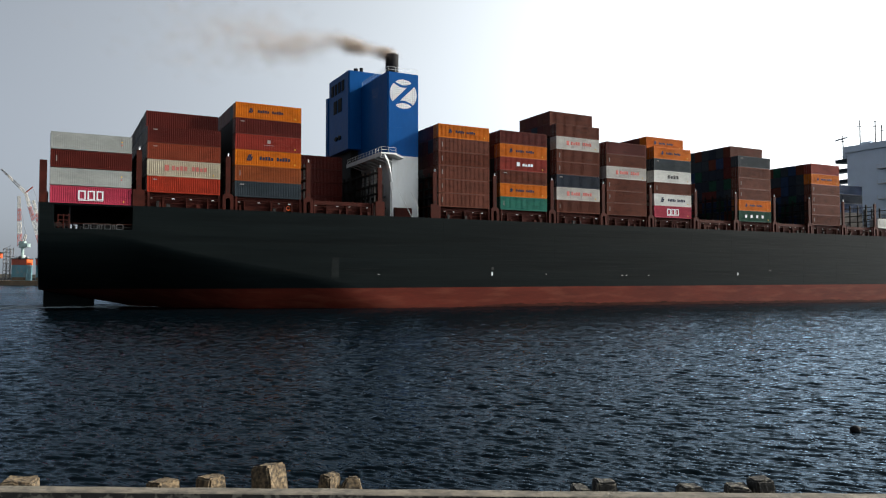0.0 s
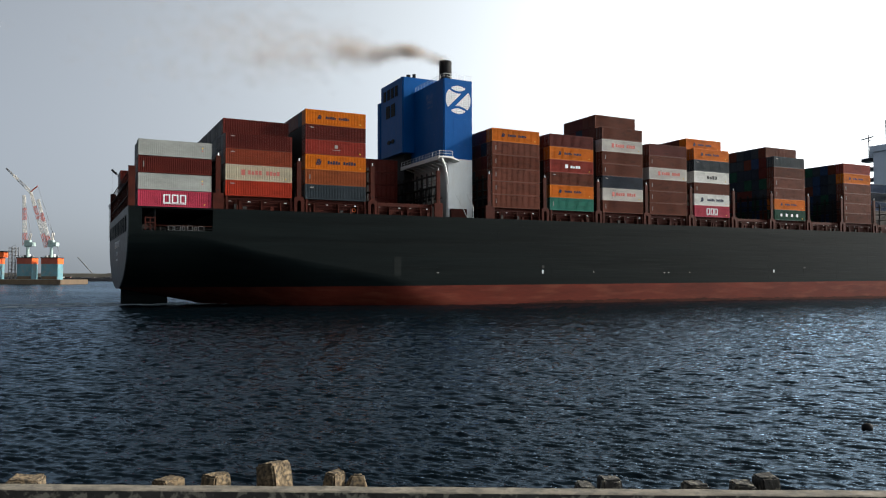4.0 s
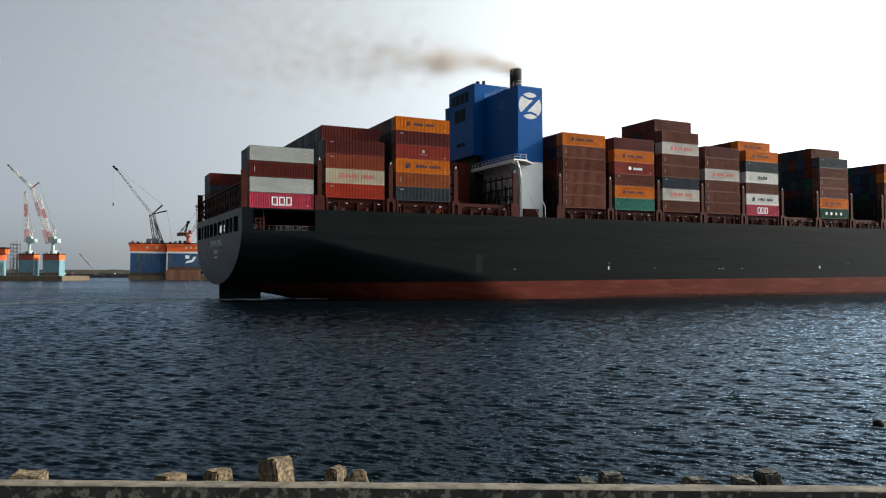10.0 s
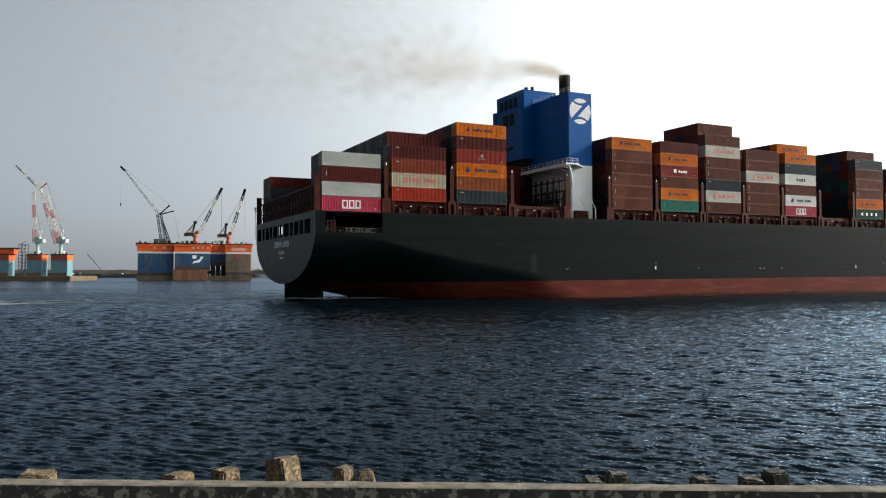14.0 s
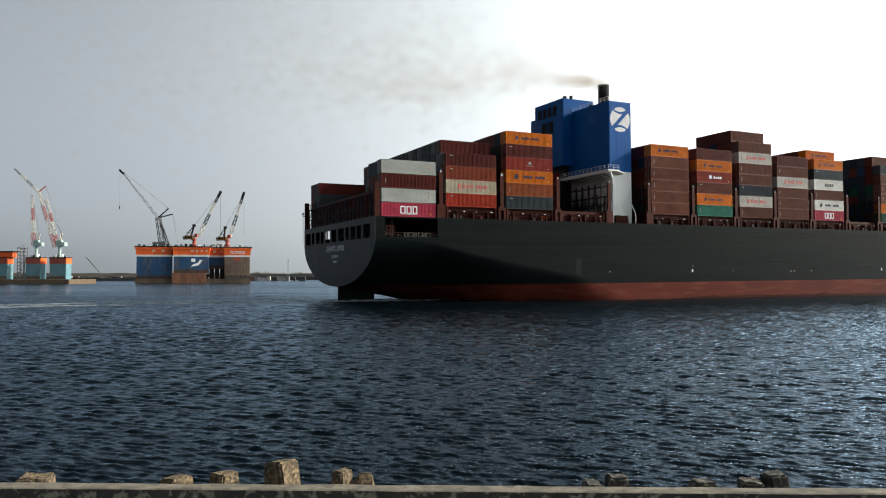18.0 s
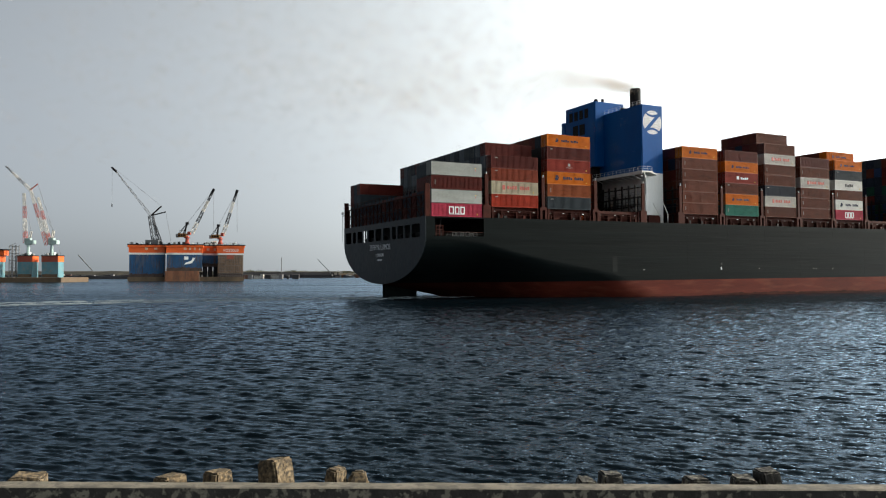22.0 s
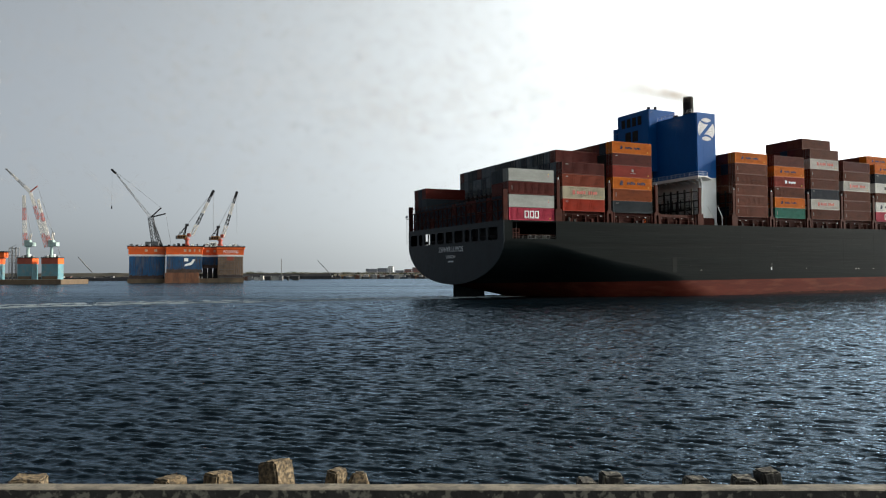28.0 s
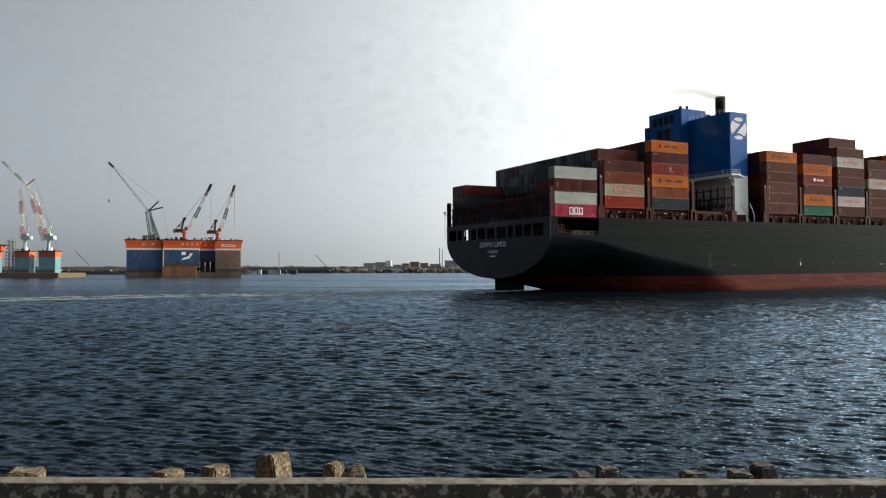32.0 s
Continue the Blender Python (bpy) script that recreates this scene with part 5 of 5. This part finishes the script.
ridge("breakwater", -560, -300, 800, 60, 8.2, 1.1, SCRUB, "earth bank behind the docks", 4.0, 90)
ridge("quay_edge", -560, -300, 790, 9, 3.5, 0.8, QUAY, "dark quay edge across the water", 6.0, 120)
ridge("far_quay", -330, -180, 1000, 20, 7.5, 0.6, QUAY, "dark far quay wall", 9.0, 60)
rg = random.Random(12)
for k in range(9):
    x = -250 + k * 34 + rg.uniform(-8, 8)
    ridge("sand_bank", x, x + rg.uniform(18, 30), 1040, 14, rg.uniform(3.5, 6), 1.0, SAND, "pale sand heap on the far shore", k * 3.0, 14)


# sheds, stacks and heaps along the quay behind the docks
SHED = [mat(n, c, 0.8, var=0.3, scale=0.2) for n, c in (("rusty_shed_steel", (0.10, 0.05, 0.035)), ("grey_shed_steel", (0.16, 0.16, 0.16)), ("dark_shed_steel", (0.03, 0.03, 0.032)), ("pale_shed_steel", (0.36, 0.35, 0.32)))]
for k in range(46):
    x = -440 + k * 5.6 + rg.uniform(-2, 2)
    w, h = rg.uniform(1.5, 7.5), rg.uniform(0.6, 2.4)
    sh = tagged(new("quay_shed"), "small weathered shed on the far quay", "shed", group="sheds on the far quay")
    sh.location = (x, 797 + rg.uniform(-3, 3), 2.5)
    m = rg.choice(SHED)
    bx("wall", m, sh, 0, w, 0, 4, -3.6, h)
    bm = bmesh.new()
    v = [bm.verts.new(p) for p in ((-0.2, -0.3, h), (w + 0.2, -0.3, h), (w + 0.2, 4.3, h), (-0.2, 4.3, h), (-0.2, 2, h + 0.9), (w + 0.2, 2, h + 0.9))]
    for f in ((0, 1, 5, 4), (2, 3, 4, 5), (0, 4, 3), (1, 2, 5), (3, 2, 1, 0)):
        bm.faces.new([v[i] for i in f])
    part("roof", bm, SHED[2], sh)


# window tone is lifted to carry the haze of distance
HAZYGLASS = mat("hazy_far_glass", (0.10, 0.11, 0.13), 0.4, var=0.1)
# low sheds, moored craft and stacked goods along the far quay
# muted hues, with the haze over the far quay mixed in
FARHUE = SHED + [mat(n, c, 0.8, var=0.3, scale=0.2) for n, c in (("far_white_steel", (0.20, 0.20, 0.20)), ("far_tan_steel", (0.10, 0.075, 0.05)), ("far_blue_steel", (0.035, 0.045, 0.06)))]
for k in range(84):
    x = -258 + k * 3.3 + rg.uniform(-1.5, 1.5)
    w, h = rg.uniform(2.0, 7.0), rg.uniform(0.6, 2.6) * (1.2 if x > -140 else 0.6)
    goods = tagged(new("goods_stack"), "low stack of goods on the far quay", "stack", group="goods on the far quay")
    goods.location = (x, 1032 + rg.uniform(-4, 4), 3.0)
    bx("stack", rg.choice(FARHUE), goods, 0, w, 0, 5, -4.2, h, bevel=0.15)
    if k % 4 == 0:
        bx("upper_stack", rg.choice(FARHUE), goods, w * 0.15, w * 0.6, 1, 4, h, h + rg.uniform(0.8, 2.2))
for k in range(9):
    x = -236 + k * 26 + rg.uniform(-6, 6)
    bt = tagged(new("moored_boat"), "small dark working boat moored at the far quay", "boat", group="boats at the far quay")
    bt.location = (x, 1012, 0)
    bm = bmesh.new()
    rows = [[bm.verts.new((u, v * q, z)) for v, z in ((-2.2, 0.2), (-2.6, 2.2), (2.6, 2.2), (2.2, 0.2))] for u, q in ((-7, 0.8), (-3, 1.0), (4, 1.0), (8, 0.15))]
    for a, b in zip(rows, rows[1:]):
        for j in range(4):
            bm.faces.new((a[j], b[j], b[(j + 1) % 4], a[(j + 1) % 4]))
    bm.faces.new(rows[0])
    bm.faces.new(rows[-1])
    part("hull", bm, SHED[2] if k % 3 else FARHUE[-1], bt)
    bx("wheelhouse", FARHUE[4], bt, -4, 0.5, -1.6, 1.6, 2.2, 4.8, bevel=0.1)
    bar("mast", SHED[2], bt, (-1.5, 0, 4.8), (-1.5, 0, 9.0), 0.25)
# ragged scrub and small trees on the bank
def far_scrub():
    rt = np.random.default_rng(31)
    v, f = [], []
    for k in range(420):
        x = rt.uniform(-420, 60)
        big = 1.0 + 1.4 * max(0.0, noise.noise(Vector((x * 0.03, 5, 0))))
        c = np.array((x, 1095 + rt.uniform(-10, 25), 6.4 + rt.uniform(0, 1.6) * big))
        for j in range(9):
            p = c + rt.normal(0, 1, 3) * (1.9 * big, 1.0, 0.8 * big)
            r = rt.uniform(0.3, 0.7) * big
            o = len(v)
            v += [tuple(p + r * np.array(q) + rt.normal(0, 0.2, 3)) for q in ((1, 0, 0), (-1, 0.2, 0), (0, 1, -0.2), (0, -1, 0.1), (0, 0, 1), (0, 0, -1))]
            f += [(o + a, o + b, o + e) for a, b in ((0, 2), (2, 1), (1, 3), (3, 0)) for e in (4, 5)]
    me = bpy.data.meshes.new("far_scrub")
    me.from_pydata(v, [], f)
    me.materials.append(mat("dusty_scrub_leaf", (0.045, 0.045, 0.026), 0.9, var=0.4, scale=0.1))
    tagged(new("far_scrub", me), "dusty scrub and low trees on the far bank", "scrub", kind="stuff")


far_scrub()


def far_building(x, w, h, material, rows):
    b = tagged(new("far_building"), "hazy apartment block on the far shore", "building", group="far buildings")
    b.location = (x, 1500, 0)
    h *= 0.84
    body = bx("wall", material, b, 0, w, 0, 16, 0, h)
    bx("roof", DARK, b, -0.3, w + 0.3, -0.3, 16.3, h, h + 0.6)
    for r in range(rows):
        for c in range(max(1, int(w / 4.5))):
            bx("window", HAZYGLASS, body, 1 + c * 4.5, 3.6 + c * 4.5, -0.06, 0.05, 3 + r * h / (rows + 1), 5 + r * h / (rows + 1))


for x, w, h, m, r in ((-200, 22, 20, FARWALL, 4), (-176, 20, 22, FARWALL, 5), (-155, 10, 26, WHITE, 5), (-140, 16, 16, FARWALL, 3), (-122, 14, 19, FARBRICK, 4), (-106, 18, 23, FARBRICK, 5), (-86, 16, 20, FARBRICK, 4), (-66, 22, 18, FARWALL, 4), (-36, 26, 26, FARWALL, 6), (-4, 20, 24, FARWALL, 5)):
    far_building(x, w, h, m, r)
for x, h in ((-46.4, 47), (-41, 45)):
    c = tagged(new("power_chimney"), "tall thin grey chimney on the far shore", "chimney", group="far chimneys")
    bar("stack", LATTICE, c, (x, 1500, 0), (x, 1500, h), 2.2, 1.8, 10)
mast = tagged(new("harbour_mast"), "thin dark mast on the far shore", "mast")
bar("pole", LATTICE, mast, (-247.5, 1000, 6), (-247.5, 1000, 27.5), 1.0, 1.0, 8)
mast = tagged(new("derrick_boom"), "slanting dark derrick boom on the far shore", "derrick")
bar("boom", LATTICE, mast, (-180.5, 1000, 6), (-198.5, 1000, 25), 0.8)
mast = tagged(new("derrick_boom"), "slanting dark derrick boom behind the docks", "derrick")
bar("boom", LATTICE, mast, (-405, 800, 9), (-421, 800, 26), 0.9)


# ---- smoke: clumps of soot flakes that leave the chimney and drift aft
SOOT = mat("brown_soot", (0.66, 0.55, 0.41), 1.0, var=0.2, spec=0.0)
DARKSOOT = mat("dark_brown_soot", (0.55, 0.46, 0.37), 1.0, var=0.2, spec=0.0)
for soot in (SOOT, DARKSOOT):
    nodes, links = soot.node_tree.nodes, soot.node_tree.links
    clear, veil = nodes.new("ShaderNodeBsdfTransparent"), nodes.new("ShaderNodeMixShader")
    veil.inputs[0].default_value = 0.42 if soot == SOOT else 0.3
    links.new(clear.outputs[0], veil.inputs[1])
    links.new(nodes["Principled BSDF"].outputs[0], veil.inputs[2])
    links.new(veil.outputs[0], nodes["Material Output"].inputs[0])
ANIMATED = []


def ship_at(t):
    i = min(15, max(0, int(t // 2)))
    (t0, a), (t1, b) = SAIL[i], SAIL[i + 1]
    return Matrix.Translation((b.translation - a.translation) * (t - t0) / (t1 - t0)) @ a


def smoke():
    root = tagged(new("smoke_plume"), "brown exhaust smoke drifting from the chimney", "smoke", kind="stuff")
    rs = np.random.default_rng(4)
    sizes = []
    for s in range(8):
        v, f = [], []
        for k in range(640):
            c = np.clip(rs.normal(0, 1, 3), -2.0, 2.0) * np.array((1.1, 0.8, 0.64) if s < 4 else (1.55, 1.4, 0.85))
            r = 0.009 + 0.0115 * rs.random()
            o = len(v)
            v += [tuple(c + rs.normal(0, r, 3)) for _ in range(4)]
            f += [(o, o + 1, o + 2), (o, o + 3, o + 1), (o + 1, o + 3, o + 2), (o + 2, o + 3, o)]
        me = bpy.data.meshes.new("smoke_puff")
        me.from_pydata(v, [], f)
        me.materials.append(DARKSOOT if s < 4 else SOOT)
        sizes.append(me)
    keys = [0, 1, 2, 3, 4.5, 6, 8, 10, 12, 14, 16, 18, 20, 22, 24, 26, 28, 30, 32]
    n = 0
    te = -14.0
    while te < 32:
        ob = new("puff", sizes[n % 4 if te < 4 else 4 + n % 4])
        ob.parent = root
        u = np.clip(rs.normal(0, 1, 3), -2.2, 2.2)
        life = 0.8 + 0.4 * rs.random()
        early = te < 5
        rows = []
        for t in sorted(set(keys + [round(k, 3) for k in (te - 0.5, te - 0.08, te, te + 0.4, te + 1.0) if 0 < k < 32])):
            age = max(0.0, t - te)
            p = ship_at(te if age > 0 else t) @ Vector((65.0, 10.3, 53.2 if age > 0 else 44.5))
            drift = Vector((-0.5 * age, 1.4 * age, 2.4 * (1 - math.exp(-age / 1.3)) - 0.02 * age)) * life
            if early:
                grow = age ** 0.75 * (1 + (age / 16) ** 2) * (0.32 + 0.05 * min(age, 10))
                wob = Vector((u[0] * 0.95, u[1] * 0.6, u[2] * 0.5)) * grow
            else:
                grow = 0.29 * age + 0.06 * age * age
                wob = Vector((-abs(u[0]) * 1.6, u[1], u[2])) * grow
            # old smoke spreads upwards more than it sinks
            wob.z *= 1 - (0.6 * min(1.0, max(0.0, (age - 8) / 14)) if u[2] < 0 else 0)
            wob.z += 0.9 * math.sin(te * 1.1) * min(1, age / 4)
            rows.append((t, Matrix.Translation(p + drift + wob) @ pose(0, 0, 0, 0, 0, u[0] * 60)))
        ANIMATED.append((ob, rows))
        n += 1
        lump = 1 + (0.7 if early else 0.25) * math.sin(te * 2.3 + 2 * math.sin(te * 0.7))
        te += (0.0135 if te < 2 else 0.0155) * lump


smoke()

# ---- wake left on the water
FOAM = mat("pale_wake_water", (0.155, 0.185, 0.205), 0.5, var=0.3, scale=0.5)


def wake():
    rw = random.Random(17)
    v, f = [], []
    c0, c1 = SAIL[0][1] @ Vector((0, YC, 0)), SAIL[-1][1] @ Vector((0, YC, 0))
    d = Vector((c1.x - c0.x, c1.y - c0.y, 0)).normalized()
    side = Vector((-d.y, d.x, 0))
    for k in range(900):
        s = rw.uniform(-90, 112)
        lane = rw.choice((-7.5, -5.0, -5.0, 2.0, 6.0))
        c = c0 + d * s + side * (lane + rw.gauss(0, 1.6) + 2.5 * math.sin(s * 0.07))
        ln, wd = rw.uniform(0.5, 2.6), rw.uniform(0.07, 0.22)
        n = 9
        o = len(v)
        a = rw.gauss(0.15, 0.3)
        ax, ay = Vector((math.cos(a), math.sin(a), 0)), Vector((-math.sin(a), math.cos(a), 0))
        for i in range(n):
            q = i / n * math.tau
            r = rw.uniform(0.6, 1.15)
            p = c + ax * ln * r * math.cos(q) + ay * wd * r * math.sin(q)
            v.append((p.x, p.y, 0.10))
        v.append((c.x, c.y, 0.20))
        f += [(o + i, o + (i + 1) % n, o + n) for i in range(n)]
    me = bpy.data.meshes.new("wake_foam")
    me.from_pydata(v, [], f)
    me.materials.append(FOAM)
    tagged(new("wake_foam", me), "pale broken foam of the wake on the water", "foam", kind="stuff")


wake()


def float_ball():
    ob = tagged(new("floating_buoy"), "small dark buoy adrift on the water", "buoy")
    bm = bmesh.new()
    bmesh.ops.create_icosphere(bm, subdivisions=3, radius=0.2)
    for p in bm.verts:
        p.co.z *= 0.85
        p.co += noise.noise_vector(p.co * 4) * 0.02
    part("ball", bm, BLACK, ob, smooth=True)
    bar("eye_ring", BLACK, ob, (0.15, 0, 0.08), (0.45, 0.05, 0.06), 0.06, sides=6)
    return ob


buoy = float_ball()


def motions():
    walk(water, [(0, pose(0, 0, 0)), (16, pose(-8, -3.2, 0)), (32, pose(-16, -6.4, 0))])
    walk(ship, SAIL)
    walk(buoy, [(0, pose(15.1, 29.1, 0.08)), (9, pose(15.5, 28.8, 0.08, 0, 4, 15)), (32, pose(16.6, 28.2, 0.08, 0, -3, 40))])
    for con, local in CARGO:
        walk(con, [(t, m @ local) for t, m in SAIL])
    for ob, rows in ANIMATED:
        walk(ob, rows)


motions()
